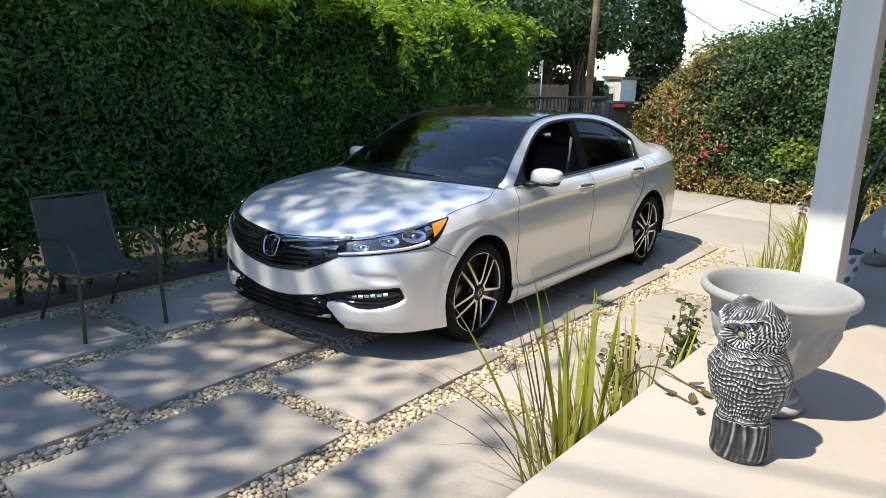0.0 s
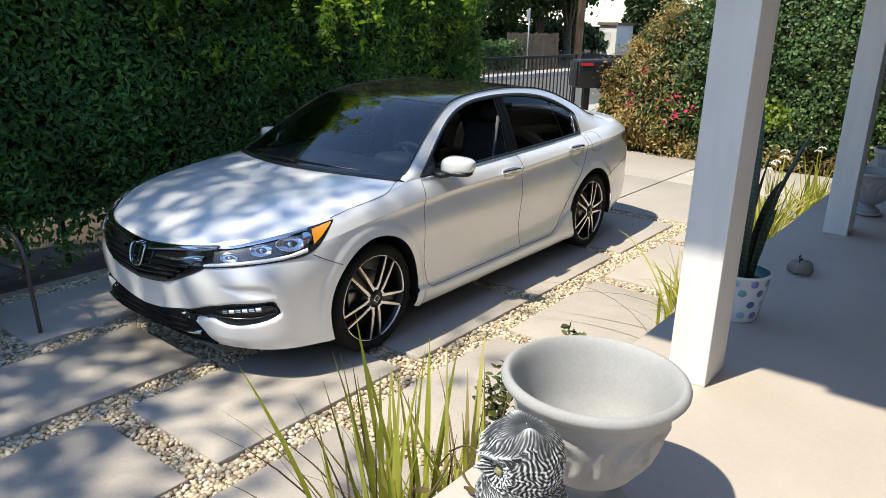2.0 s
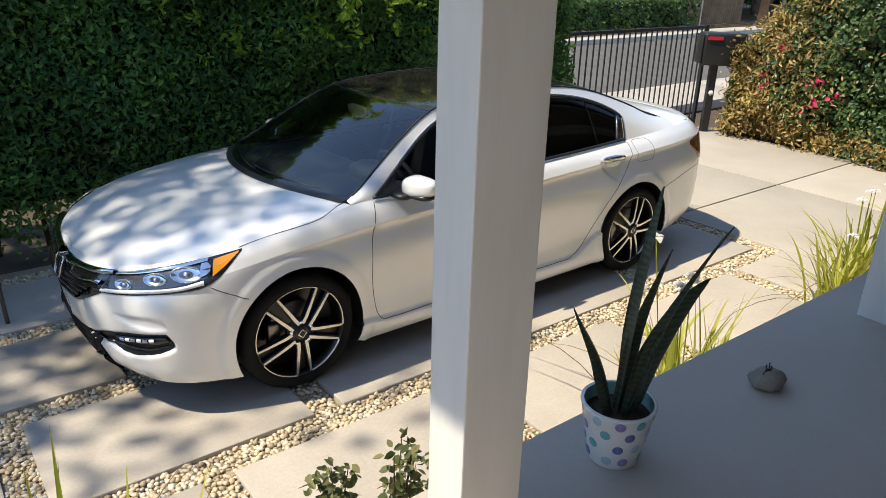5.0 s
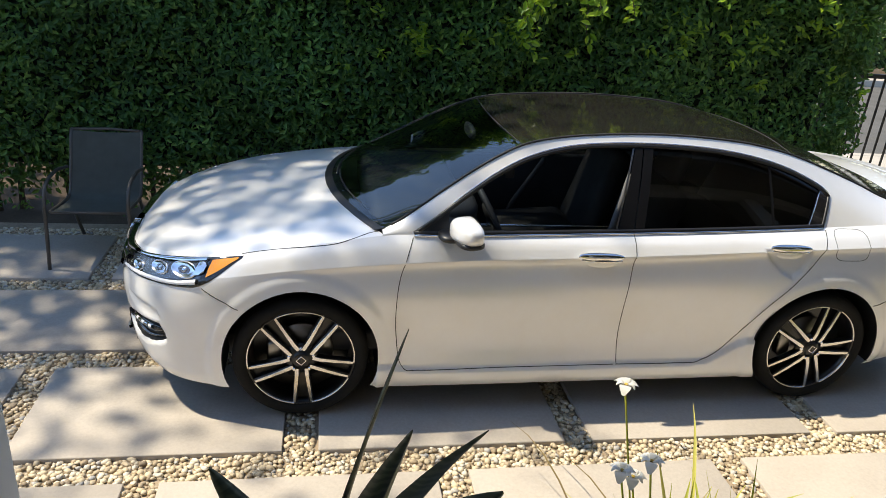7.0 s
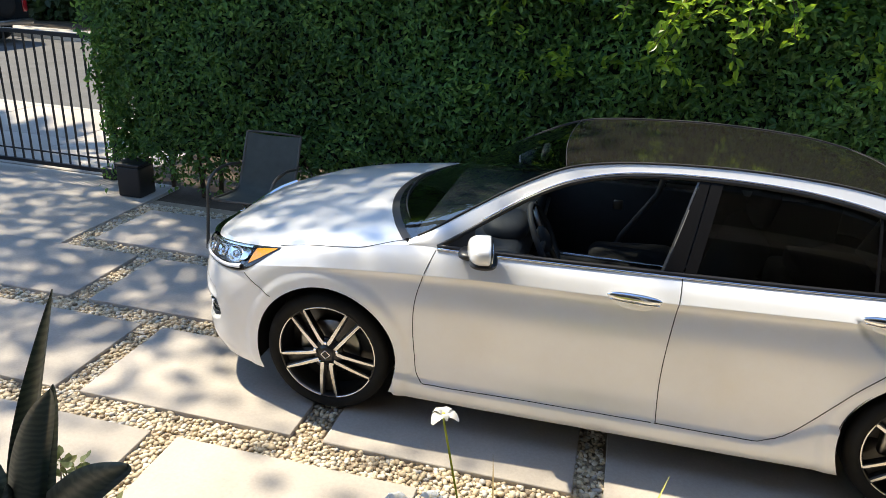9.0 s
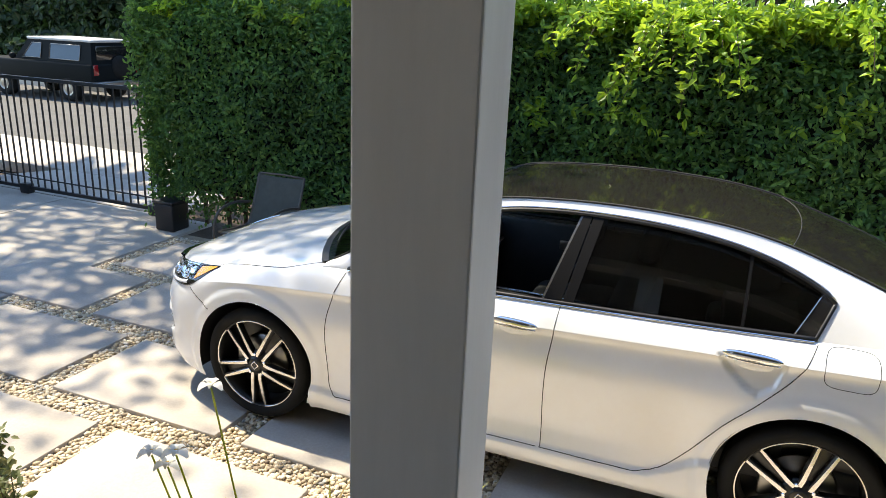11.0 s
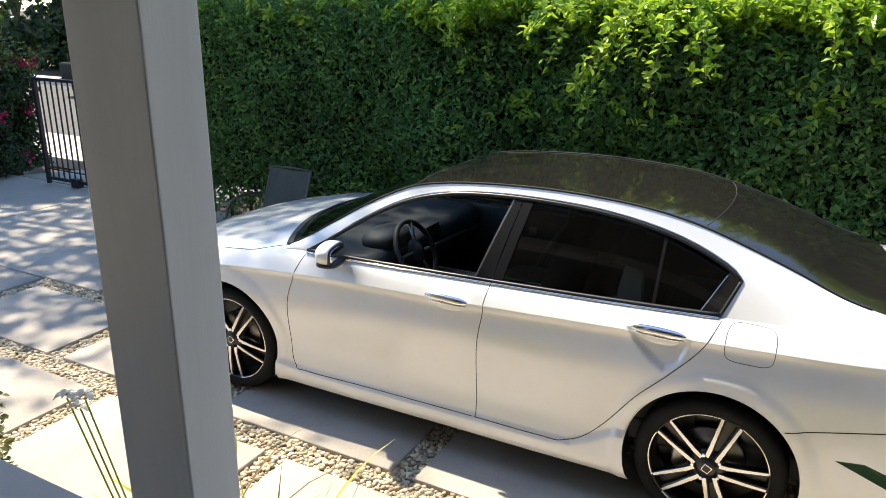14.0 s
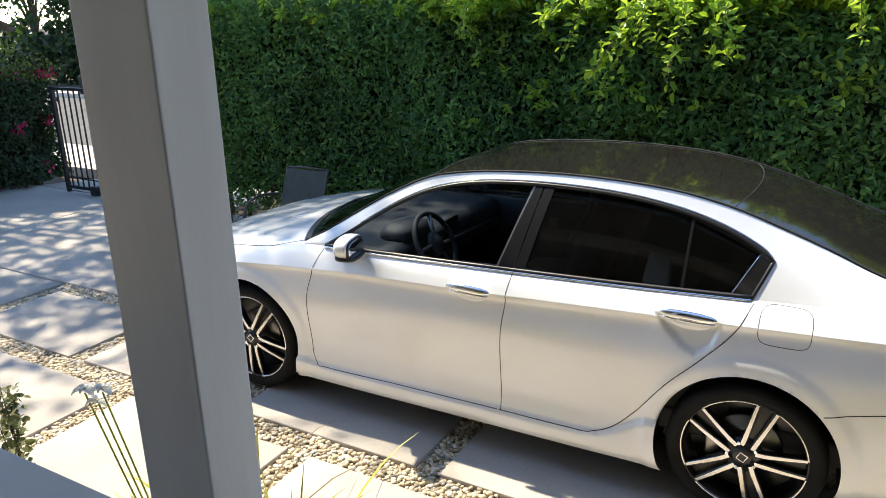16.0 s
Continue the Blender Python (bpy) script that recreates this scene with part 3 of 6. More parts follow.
# nose: grille, wing bar, badge, intakes
half_top = [(0, .702), (.25, .714), (.40, .734), (.50, .745)]
half_low = [(0, .503), (.20, .520), (.32, .555), (.41, .597), (.492, .642)]
both_ways = lambda h: [(-y, z) for y, z in h[:0:-1]] + h
panel("front", both_ways(half_top), both_ways(half_low), M_GLOSSBLACK, "grille", .004, "gloss black grille", both=False, nu=80)
for k, z in enumerate((.528, .556, .584, .612)):
    h = .27 + .045 * k
    panel("front", [(-h, z + .034), (-h / 2, z + .018), (0, z + .010), (h / 2, z + .018), (h, z + .034)], [(-h, z + .022), (-h / 2, z + .006), (0, z - .003), (h / 2, z + .006), (h, z + .022)], M_GLOSSBLACK, "grille_slat", .018, both=False, nu=40, nv=4)
panel("front", [(-.52, .745), (-.42, .735), (-.25, .716), (-.075, .702)], [(-.52, .728), (-.42, .712), (-.25, .692), (-.075, .664)], M_CHROME, "wing_bar", .020, "chrome bar across the grille", nu=36, nv=8, bulge=.008)
panel("front", [(-.478, .696), (-.42, .690), (-.30, .664), (-.15, .655)], [(-.47, .672), (-.42, .672), (-.30, .654), (-.15, .648)], M_CHROME, "lower_wing", .016, nu=24, nv=5, bulge=.004)
seam("front", [(-.050, .676), (-.060, .666), (-.048, .596), (-.036, .582), (.036, .582), (.048, .596), (.060, .666), (.050, .676), (-.050, .676)], r=.006, n=60, mat=M_CHROME, name="badge", both=False, out=.030)
panel("front", [(-.036, .668), (-.020, .668)], [(-.030, .592), (-.017, .592)], M_CHROME, "badge_bar", .030, "chrome bar of the badge", nu=6, nv=6)
intake_top = [(0, .346), (.14, .354), (.30, .386), (.37, .392), (.415, .338), (.462, .28), (.492, .212)]
intake_low = [(0, .206), (.14, .206), (.30, .206), (.37, .206), (.415, .206), (.462, .206), (.492, .204)]
panel("front", both_ways(intake_top), both_ways(intake_low), M_PILLAR, "lower_intake", .004, "black lower intake", both=False, nu=90, nv=12)
for z in (.25, .285, .32):
    panel("front", [(-.36, z + .012), (0, z + .004), (.36, z + .012)], [(-.36, z), (0, z - .008), (.36, z)], M_PILLAR, "intake_slat", .009, both=False, nu=30, nv=3)
panel("front", [(-.49, .235), (0, .225), (.49, .235)], [(-.49, .206), (0, .204), (.49, .206)], M_PILLAR, "chin_lip", .012, both=False, nu=50, nv=4)
fog_top = [(-.40, .377), (-.272, .422), (-.122, .456), (.022, .468), (.099, .472), (.128, .420)]
fog_low = [(-.33, .348), (-.246, .373), (-.188, .353), (-.13, .338), (-.013, .349), (.104, .388), (.128, .406)]
panel("corner", fog_top, fog_low, M_TRIM, "fog_surround", .003, "black fog lamp surround", nu=60, nv=10)
panel("corner", [(-.20, .418), (-.05, .441), (.055, .452), (.10, .452)], [(-.20, .398), (-.05, .404), (.055, .412), (.10, .43)], M_GLOSSBLACK, "fog_lamp", .010, nu=24, nv=5, bulge=.004)
for k in range(6):
    a0 = -.165 + .034 * k
    z0 = .409 + .0045 * k
    panel("corner", [(a0, z0 + .010), (a0 + .026, z0 + .013)], [(a0 + .004, z0 - .008), (a0 + .030, z0 - .005)], M_LED if k % 2 else M_CHROME, "fog_led", .019, nu=5, nv=4, bulge=.004)
panel("corner", [(-.33, .362), (-.2, .376), (0, .386), (.10, .412)], [(-.33, .358), (-.2, .371), (0, .380), (.10, .407)], M_GLOSSBLACK, "fog_blade", .014, nu=30, nv=3)
panel("front", [(-.45, .290), (-.40, .284), (-.355, .272)], [(-.45, .275), (-.40, .270), (-.355, .268)], M_CHROME, "chin_strip", .022, nu=14, nv=3)
# head lamps
M_BEZEL = plain("lamp_bezel", (.16, .165, .175), .22, .85)
lamp_top = [(-.235, .737), (-.172, .742), (-.028, .766), (.125, .796), (.284, .825), (.402, .846)]
lamp_low = [(-.262, .640), (-.114, .653), (.029, .668), (.178, .684), (.275, .702), (.335, .742), (.405, .838)]
for lamp_ in panel("corner", lamp_top, lamp_low, M_GLOSSBLACK, "head_lamp", .002, "clear head lamp with amber corner", nu=60, nv=16):
    side = -1 if lamp_.data.vertices[len(lamp_.data.vertices) // 2].co.y < 0 else 1
    flip = (lambda g: g) if side < 0 else mirrored
    for a, z, r in ((-.120, .697, .030), (.040, .732, .037), (.185, .757, .047)):
        h, n = cast("corner", a, z)
        m = Vector(n).to_track_quat("Z", "Y").to_matrix().to_4x4()
        m.translation = Vector(h + n * .002)
        shell_ = [(r * .50, .002), (r * .85, .003), (r * .98, .007), (r * 1.04, .008), (r * 1.08, .002)]
        v, f = lathe(shell_, 36)
        v = v.copy()
        v[:, 0] *= 1.5
        v[:, 1] *= .82
        part("reflector", flip(moved((v, f), m)), M_LAMP, lamp_)
        part("projector", flip(moved(ball(r * .62, r * .62, r * .4, 20, 10), m)), M_CLEAR, lamp_)
        part("projector_core", flip(moved(ball(r * .34, r * .34, r * .2, 16, 8), m)), M_LAMP, lamp_)

    def sub(top, low, mat, nm, lift, nu=20, nv=5, bulge=0.0):
        a, b = spl(top, nu), spl(low, nu)
        rows = []
        for i in range(nu):
            rows.append([])
            for w in np.linspace(0, 1, nv):
                h, n = cast("corner", *(a[i] * (1 - w) + b[i] * w))
                rows[-1].append(h + n * (lift + bulge * 4 * w * (1 - w)))
        part(nm, flip(outward(grid(np.array(rows)))), mat, lamp_)
    sub([(-.20, .722), (-.05, .744), (.10, .770), (.275, .800)], [(-.205, .672), (-.05, .684), (.10, .702), (.285, .740)], M_BEZEL, "bezel", .0035, 30, 6)
    sub([(.292, .814), (.34, .826), (.392, .838)], [(.306, .748), (.346, .782), (.392, .832)], M_AMBER, "amber_reflector", .005)
    sub([(-.225, .733), (-.10, .749), (.10, .785), (.27, .818)], [(-.225, .724), (-.10, .737), (.10, .772), (.27, .807)], M_CHROME, "brow_strip", .012, bulge=.003)
    sub([(-.245, .662), (-.10, .676), (.05, .692), (.18, .710), (.27, .735)], [(-.25, .648), (-.10, .661), (.05, .676), (.18, .694), (.275, .714)], M_LED, "light_bar", .010, 40, 6, .006)
    sub([(.245, .798), (.27, .800), (.289, .790)], [(.25, .745), (.272, .752), (.292, .765)], M_CHROME, "inner_wedge", .012, 10, 5, .004)
    sub(lamp_top, lamp_low, M_CLEAR, "lens", .022, 50, 10)
# tail lamps and boot lip
panel("tail", [(-.20, .955), (-.06, .955), (.10, .94), (.24, .905)], [(-.20, .83), (-.06, .745), (.08, .74), (.24, .88)], M_RED, "tail_lamp", .006, "dark red tail lamp", nu=24, nv=8)
lip_x = np.linspace(-1, 1, 40)
lip = [np.stack([3.90 - .17 * lip_x ** 2 - .10 * abs(lip_x) ** 6 + dx, .66 * lip_x, 1.040 - .02 * lip_x ** 2 + dz], -1) for dx, dz in ((-.17, -.004), (-.08, .010), (0, .020), (.012, .012), (0, .005), (-.06, -.03))]
part("boot_spoiler", grid(np.array(lip)), M_PAINT, car, "white lip spoiler on the boot")
panel("rear", [(-.5, .42), (0, .42), (.5, .42)], [(-.5, .30), (0, .30), (.5, .30)], M_TRIM, "rear_valance", .004, both=False, nu=20)
# handles
for x, z in ((1.457, .864), (2.498, .908)):
    h, n = cast("side", x, z - .006)
    h = np.array([h[0], h[1], z])
    for g in (lambda p: p, mirrored):
        part("handle_cup", g(moved(ball(.080, .008, .026, 24, 10), pose(*(h + np.array([.012, -.001, -.030]))))), M_PAINT, car)
        hd = part("door_handle", g(moved(ball(.122, .019, .022, 28, 12, .85), pose(h[0], h[1] - .018, h[2] + .010, 0, 1.5, 0))), M_CHROME, car, "chrome door handle")
        part("grip_gap", g(moved(ball(.098, .018, .0035, 24, 8), pose(h[0], h[1] - .0195, h[2] + .001, 0, 1.5, 0))), M_GAP, hd)
        part("grip_bar", g(moved(ball(.114, .020, .010, 24, 8), pose(h[0] + .004, h[1] - .018, h[2] - .008, 0, 1.5, 0))), M_CHROME, hd)
# mirrors
for g in (lambda p: p, mirrored):
    v, f = ball(.074, .114, .060, 36, 22, .70)
    v = v.copy()
    out_ = np.clip(-v[:, 1] / .114, -1, 1)
    v[:, 2] *= 1 - .20 * out_
    v[:, 2] += .010 * out_
    v[:, 0] = np.where(v[:, 0] > .026, .026 + (v[:, 0] - .026) * .12, v[:, 0] * (1 - .22 * out_))
    mir = part("door_mirror", g(moved((v, f), pose(.775, -.905, 1.006, 0, 0, 10))), M_PAINT, car, "white door mirror")
    part("mirror_shell", g(moved(ball(.066, .100, .020, 30, 10, .7), pose(.772, -.898, .961, 0, 0, 10))), M_TRIM, mir, "black lower shell of the mirror")
    v, f = ball(.012, .104, .052, 28, 12, .62)
    part("mirror_rim", g(moved((v, f), pose(.800, -.898, 1.006, 0, 0, 10))), M_TRIM, mir)
    part("mirror_glass", g(moved(ball(.004, .09, .042, 24, 8, .62), pose(.811, -.896, 1.006, 0, 0, 10))), M_CHROME, mir)
    part("mirror_base", g(moved(ball(.06, .075, .022, 18, 8, .8), pose(.70, -.82, .955))), M_TRIM, mir)
# under side, wheel wells, cabin
under = part("underbody", box(-.78, 3.7, -.62, .62, .20, .34, .03), M_TRIM, car)
for x in WHEELS_X:
    arc = np.linspace(-.25, np.pi + .25, 30)
    for s in (-1, 1):
        rows = [np.stack([x + (ARCH_R + .006) * np.cos(arc), np.full(30, s * y), HUB_Z + (ARCH_R + .006) * np.sin(arc)], -1) for y in (.905, .885, .55)]
        part("wheel_well", grid(np.array(rows)), M_TRIM, car)
        rim_arc = np.linspace(-.05, np.pi + .05, 50)
        lip_pts = []
        for q in rim_arc:
            h, n = cast("side", x + (ARCH_R + .012) * math.cos(q), HUB_Z + (ARCH_R + .012) * math.sin(q))
            lip_pts.append((h[0], -s * h[1] * -1 if s < 0 else -h[1], h[2]))
        part("arch_lip", tube(lip_pts, .007, 6), M_PAINT, car)
    part("inner_wall", box(x - .40, x + .40, -.56, .56, .20, .72, .02), M_TRIM, car)
part("floor_pan", box(.1, 3.3, -.78, .78, .30, .42, .02), M_CABIN, car)
v, f = box(.34, .92, -.74, .74, .70, .94, .07, 4)
v = v.copy()
v[:, 2] += .035 * (1 - (v[:, 1] / .74) ** 2)
part("dashboard", (v, f), M_CABIN, car, "black dashboard")
part("instrument_hood", moved(ball(.12, .19, .07, 20, 10, .8), pose(.80, -.37, .955)), M_CABIN, car)
part("console", box(.85, 1.9, -.10, .10, .40, .66, .03), M_CABIN, car)
wheel_m = pose(1.0, -.37, .905, 0, 62, 0)
ring = [(.185 * math.cos(a), .185 * math.sin(a), 0) for a in np.linspace(0, 2 * np.pi, 49)]
steer = part("steering_wheel", moved(tube(ring, .016, 8, False), wheel_m), M_CABIN, car, "black steering wheel")
part("steering_hub", moved(ball(.075, .07, .03, 18, 8), wheel_m), M_CABIN, steer)
for a in (20, 160, 270):
    part("steering_spoke", moved(tube([(0, 0, 0), (.18 * math.cos(radians(a)), .18 * math.sin(radians(a)), 0)], .014, 6), wheel_m), M_STEEL if a != 270 else M_CABIN, steer)
for y in (-.37, .37):
    st = part("front_seat", moved(box(-.27, .27, -.25, .25, 0, .18, .07, 4), pose(1.50, y, .42, 0, -4, 0)), M_SEAT, car, "dark cloth front seat")
    part("seat_back", moved(box(-.08, .08, -.24, .24, 0, .62, .07, 4), pose(1.80, y, .52, 0, 17, 0)), M_SEAT, st)
    part("head_rest", moved(box(-.045, .045, -.13, .13, 0, .19, .04, 4), pose(1.985, y, 1.13, 0, 12, 0)), M_SEAT, st)
bench = part("rear_seat", box(2.3, 2.75, -.66, .66, .42, .62, .06, 4), M_SEAT, car)
part("bench_back", moved(box(-.08, .08, -.66, .66, 0, .58, .07, 4), pose(2.80, 0, .55, 0, 22, 0)), M_SEAT, bench)
part("parcel_shelf", box(2.95, 3.4, -.62, .62, .98, 1.0, .005), M_CABIN, car)
for s in (-1, 1):
    part("door_lining", box(.55, 2.7, s * .745 - .02, s * .745 + .02, .40, .935, .015), M_CABIN, car)
lin = upper_piece[0].copy()
lin[:, 1] += .014
for g in (lambda p: p, mirrored):
    part("pillar_lining", g((lin, upper_piece[1])), M_CABIN, car)
M_LINING = plain("head_lining", (.20, .195, .19), .9)
v, f = bowed(np.linspace(1.1, 2.5, 30), BOW, CROWN)
v = v.copy()
v[:, 2] -= .03
v[:, 1] *= .97
part("head_lining", (v, f), M_LINING, car)
part("rear_view_mirror", moved(ball(.02, .12, .035, 16, 8, .7), pose(.93, 0, 1.27)), M_CABIN, car)
for s in (-1, 1):
    v, f = tube([(1.66, s * .60, 1.22), (1.60, s * .62, .92), (1.42, s * .64, .62), (1.36, s * .64, .46)], .02, 6)
    v = v.copy()
    v[:, 1] = s * .63 + (v[:, 1] - s * .63) * .5
    part("seat_belt", (v, f), M_BELT, car, "grey seat belt")
    part("belt_buckle", box(1.34, 1.40, s * .60 - .012, s * .60 + .012, .80, .86, .006), M_STEEL, car)
part("dash_trim", tube([(.93, .66, .80), (.95, 0, .84), (.93, -.15, .84)], .012, 6), M_STEEL, car, "silver trim strip on the dashboard")
part("dash_screen", moved(box(-.006, .006, -.10, .10, -.055, .055, .004), pose(.915, 0, .90, 0, -20, 0)), M_GLOSSBLACK, car, "black dashboard screen")


# wheels: built with the face towards +z, then turned outwards
def wheel(x, side, turn):
    HUB_W = .326
    m = pose(x, side * .893, HUB_W, 90 if side < 0 else -90, 0, 0) @ pose(0, 0, 0, 0, 0, turn)
    R = .329
    tyre = lathe([(.255, -.028), (.263, -.006), (.272, .003), (.288, .008), (.303, .006), (.316, -.003), (.325, -.016), (R, -.03), (R, -.05), (R - .004, -.053), (R, -.056),
                  (R, -.10), (R - .004, -.103), (R, -.106), (R, -.15), (R - .004, -.153), (R, -.156), (R, -.20), (.318, -.215), (.29, -.225), (.245, -.21)], 72)
    wh = part("wheel", moved(tyre, m), M_TYRE, car, "low-profile tyre on a two-tone alloy wheel")
    part("rim", moved(lathe([(.257, -.015), (.250, -.022), (.242, -.05), (.236, -.19)], 60), m), M_WHEELBLACK, wh)
    part("rim_edge", moved(lathe([(.262, -.024), (.2622, -.010), (.258, -.006), (.2535, -.008), (.2525, -.022)], 72), m), M_WHEELBLACK, wh)
    part("brake_disc", moved(lathe([(.02, -.085), (.15, -.085), (.155, -.095), (.02, -.095)], 48), m), M_STEEL, wh)
    part("wheel_back", moved(lathe([(.001, -.13), (.236, -.13)], 40), m), M_WHEELBLACK, wh)
    cal = moved(box(-.165, -.09, -.07, .07, -.11, -.055, .015), pose(0, 0, 0, 0, 0, -turn if side < 0 else 0))
    part("brake_caliper", moved(cal, m), M_STEEL, wh)
    for k in range(5):
        a = radians(72 * k + 90)
        ca, sa = math.cos(a), math.sin(a)
        for s in (-1, 1):
            def bar(w0, w1, c0, c1, z0, z1, dz, bev):
                q = []
                for r, w, c, z in ((.050, w0, c0 * .95, z0), (.088, w0, c0 * 1.02, z0 + .003), (.165, (w0 + w1) / 2, (c0 + c1) / 2, (z0 + z1) / 2 + .004), (.2525, w1, c1, z1)):
                    for e, zz in ((-w / 2, z - dz), (-w / 2, z - bev), (-w / 2 + bev, z), (w / 2 - bev, z), (w / 2, z - bev), (w / 2, z - dz)):
                        q.append((r, s * c + e, zz))
                p = np.array(q).reshape(4, 6, 3)
                v, f = grid(p)
                v = np.stack([v[:, 0] * ca - v[:, 1] * sa, v[:, 0] * sa + v[:, 1] * ca, v[:, 2]], -1)
                return v, f
            sp = part("spoke", moved(bar(.026, .024, .0235, .039, .0, -.012, .034, .003), m), M_WHEELBLACK, wh, smooth=False)
            part("spoke_face", moved(bar(.0190, .0130, .0245, .0415, .0025, -.0085, .004, .001), m), M_MACHINED, sp, smooth=False)
        web = np.array([[(rr_, e * w_, zz_) for e in (-1, 1)] for rr_, w_, zz_ in ((.05, .018, -.024), (.165, .026, -.032), (.252, .034, -.042))])
        wv, wf = grid(web)
        part("spoke_web", moved((np.stack([wv[:, 0] * ca - wv[:, 1] * sa, wv[:, 0] * sa + wv[:, 1] * ca, wv[:, 2]], -1), wf), m), M_WHEELBLACK, wh, smooth=False)
        arc = [[(rr_ * math.cos(b_), rr_ * math.sin(b_), zz_) for rr_, zz_ in ((.262, -.012), (.2625, -.006), (.258, -.002), (.2535, -.004), (.2525, -.016))] for b_ in np.linspace(a + .175, a + 2 * math.pi / 5 - .175, 18)]
        part("rim_lip", moved(outward(grid(np.array(arc)), (0, 0, -.1)), m), M_MACHINED, wh)
        lug = pose(.062 * math.cos(a + .63), .062 * math.sin(a + .63), .0)
        part("lug_nut", moved(moved(lathe([(.010, -.02), (.010, .002), (.007, .006), (.001, .006)], 6), lug), m), M_CHROME, wh, smooth=False)
    part("hub", moved(lathe([(.084, -.03), (.080, -.012), (.062, -.003), (.042, .0), (.040, .006), (.036, .009), (.001, .010)], 40), m), M_WHEELBLACK, wh)
    part("hub_badge", moved(lathe([(.027, .0095), (.027, .0115), (.022, .012), (.021, .0105)], 4), m), M_CHROME, wh)


wheel(WHEELS_X[0], -1, 182)
wheel(WHEELS_X[1], -1, 198)
wheel(WHEELS_X[0], 1, 20)
wheel(WHEELS_X[1], 1, 40)

# ---- plants ----
rng = np.random.default_rng(7)


def unit(a):
    return a / (np.linalg.norm(a, axis=-1, keepdims=True) + 1e-9)


def leaves(pos, nrm, size, width=.42, fold=.18, spread=.7, droop=.0):
    """Many leaves: each two folded halves, at pos, facing about nrm."""
    n = len(pos)
    nrm = unit(nrm + spread * rng.normal(size=(n, 3)))
    d = rng.normal(size=(n, 3))
    d[:, 2] -= droop
    d = unit(d - nrm * np.sum(d * nrm, 1, keepdims=True))
    s = np.cross(nrm, d)
    L = (size * rng.uniform(.65, 1.25, n))[:, None]
    w, up = L * width / 2, nrm * L * fold
    v = np.stack([pos, pos + d * L * .32 + s * w + up * .8, pos + d * L * .68 + s * w * .85 + up * .7, pos + d * L,
                  pos + d * L * .68 - s * w * .85 + up * .7, pos + d * L * .32 - s * w + up * .8], 1)
    return v.reshape(-1, 3)


def fast_mesh(name, v, sides, mat, per, smooth=False):
    """A mesh of many alike pieces: v holds all their points, per the points of a piece, sides its faces."""
    n = len(v) // per
    me = bpy.data.meshes.new(name)
    k = len(sides[0])
    f = (np.array(sides)[None] + (np.arange(n) * per)[:, None, None]).reshape(-1)
    me.vertices.add(len(v))
    me.vertices.foreach_set("co", np.asarray(v, np.float32).ravel())
    me.loops.add(len(f))
    me.loops.foreach_set("vertex_index", f.astype(np.int32))
    me.polygons.add(len(f) // k)
    me.polygons.foreach_set("loop_start", np.arange(0, len(f), k, dtype=np.int32))
    me.polygons.foreach_set("use_smooth", [smooth] * (len(f) // k))
    me.materials.append(mat)
    me.update(calc_edges=True)
    return me


HALVES = [[0, 1, 2, 3], [0, 3, 4, 5]]


def foliage(name, v, mat, parent, label="", kind="stuff"):
    ob = new(name, fast_mesh(name, v, HALVES, mat, 6))
    ob.parent = parent
    return tagged(ob, label, kind=kind)


def wobble(x, y, z=0.0, scale=1.0, octaves=3):
    """Smooth bumps, for many points at once."""
    out = np.zeros(np.broadcast(x, y).shape)
    for k in range(octaves):
        q = scale * 1.9 ** k
        out = out + (np.sin(q * x * 1.7 + 1.3 * k + np.sin(q * y * 1.1 + k) * 1.4) * np.cos(q * y * 1.9 + .7 * k + np.sin(q * x * .9 + z) * 1.2)) / 1.6 ** k
    return out


# the long clipped hedge between the drive and the street
HX0, HX1, HY, HTOP = -3.38, 4.78, 2.62, 2.30
hedge = thing("hedge", (0, 0, 0), "tall dense green clipped hedge with sunlit shoots along its top", "hedge")
# added dark block behind the leaves: the hedge's inner shade as colour
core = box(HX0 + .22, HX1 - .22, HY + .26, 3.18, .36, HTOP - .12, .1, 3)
part("shade_core", core, M_CORE, hedge)
n = 56000
x, z = rng.uniform(HX0, HX1, n), .05 + (HTOP - .02) * rng.uniform(0, 1, n) ** .95
y = HY + .09 * wobble(x, z, scale=1.6) + rng.uniform(0, .2, n) + .22 * np.clip((z - 2.1) / .3, 0, 1) ** 2
keep = rng.uniform(size=n) < np.clip(.16 + 2.2 * (z - .10), .16, 1)
face = np.stack([x, y, z], -1)[keep]
fn = np.tile((0, -1, .25), (len(face), 1)).astype(float)
n = 20000
x, y = rng.uniform(HX0, HX1, n), rng.uniform(HY - .10, 3.35, n)
z = HTOP + .10 * wobble(x, y, scale=2.0) + rng.uniform(-.2, .12, n) - .3 * np.clip((HY + .06 - y) / .2, 0, 1)
top = np.stack([x, y, z], -1)
tn = np.tile((0, -.3, 1), (n, 1)).astype(float)
ends = []
for xe, s in ((HX0, -1), (HX1, 1)):
    n = 3800
    yy, zz = rng.uniform(HY + .05, 3.3, n), rng.uniform(.3, HTOP, n)
    ends.append((np.stack([xe + s * .08 * wobble(yy, zz, scale=2) - s * rng.uniform(0, .2, n), yy, zz], -1), np.tile((s, 0, .2), (n, 1)).astype(float)))
foliage("leaves", np.vstack([leaves(face, fn, .056, .46), leaves(top, tn, .060, .46), leaves(np.vstack([e[0] for e in ends]), np.vstack([e[1] for e in ends]), .066, .46)]), M_LEAF, hedge)
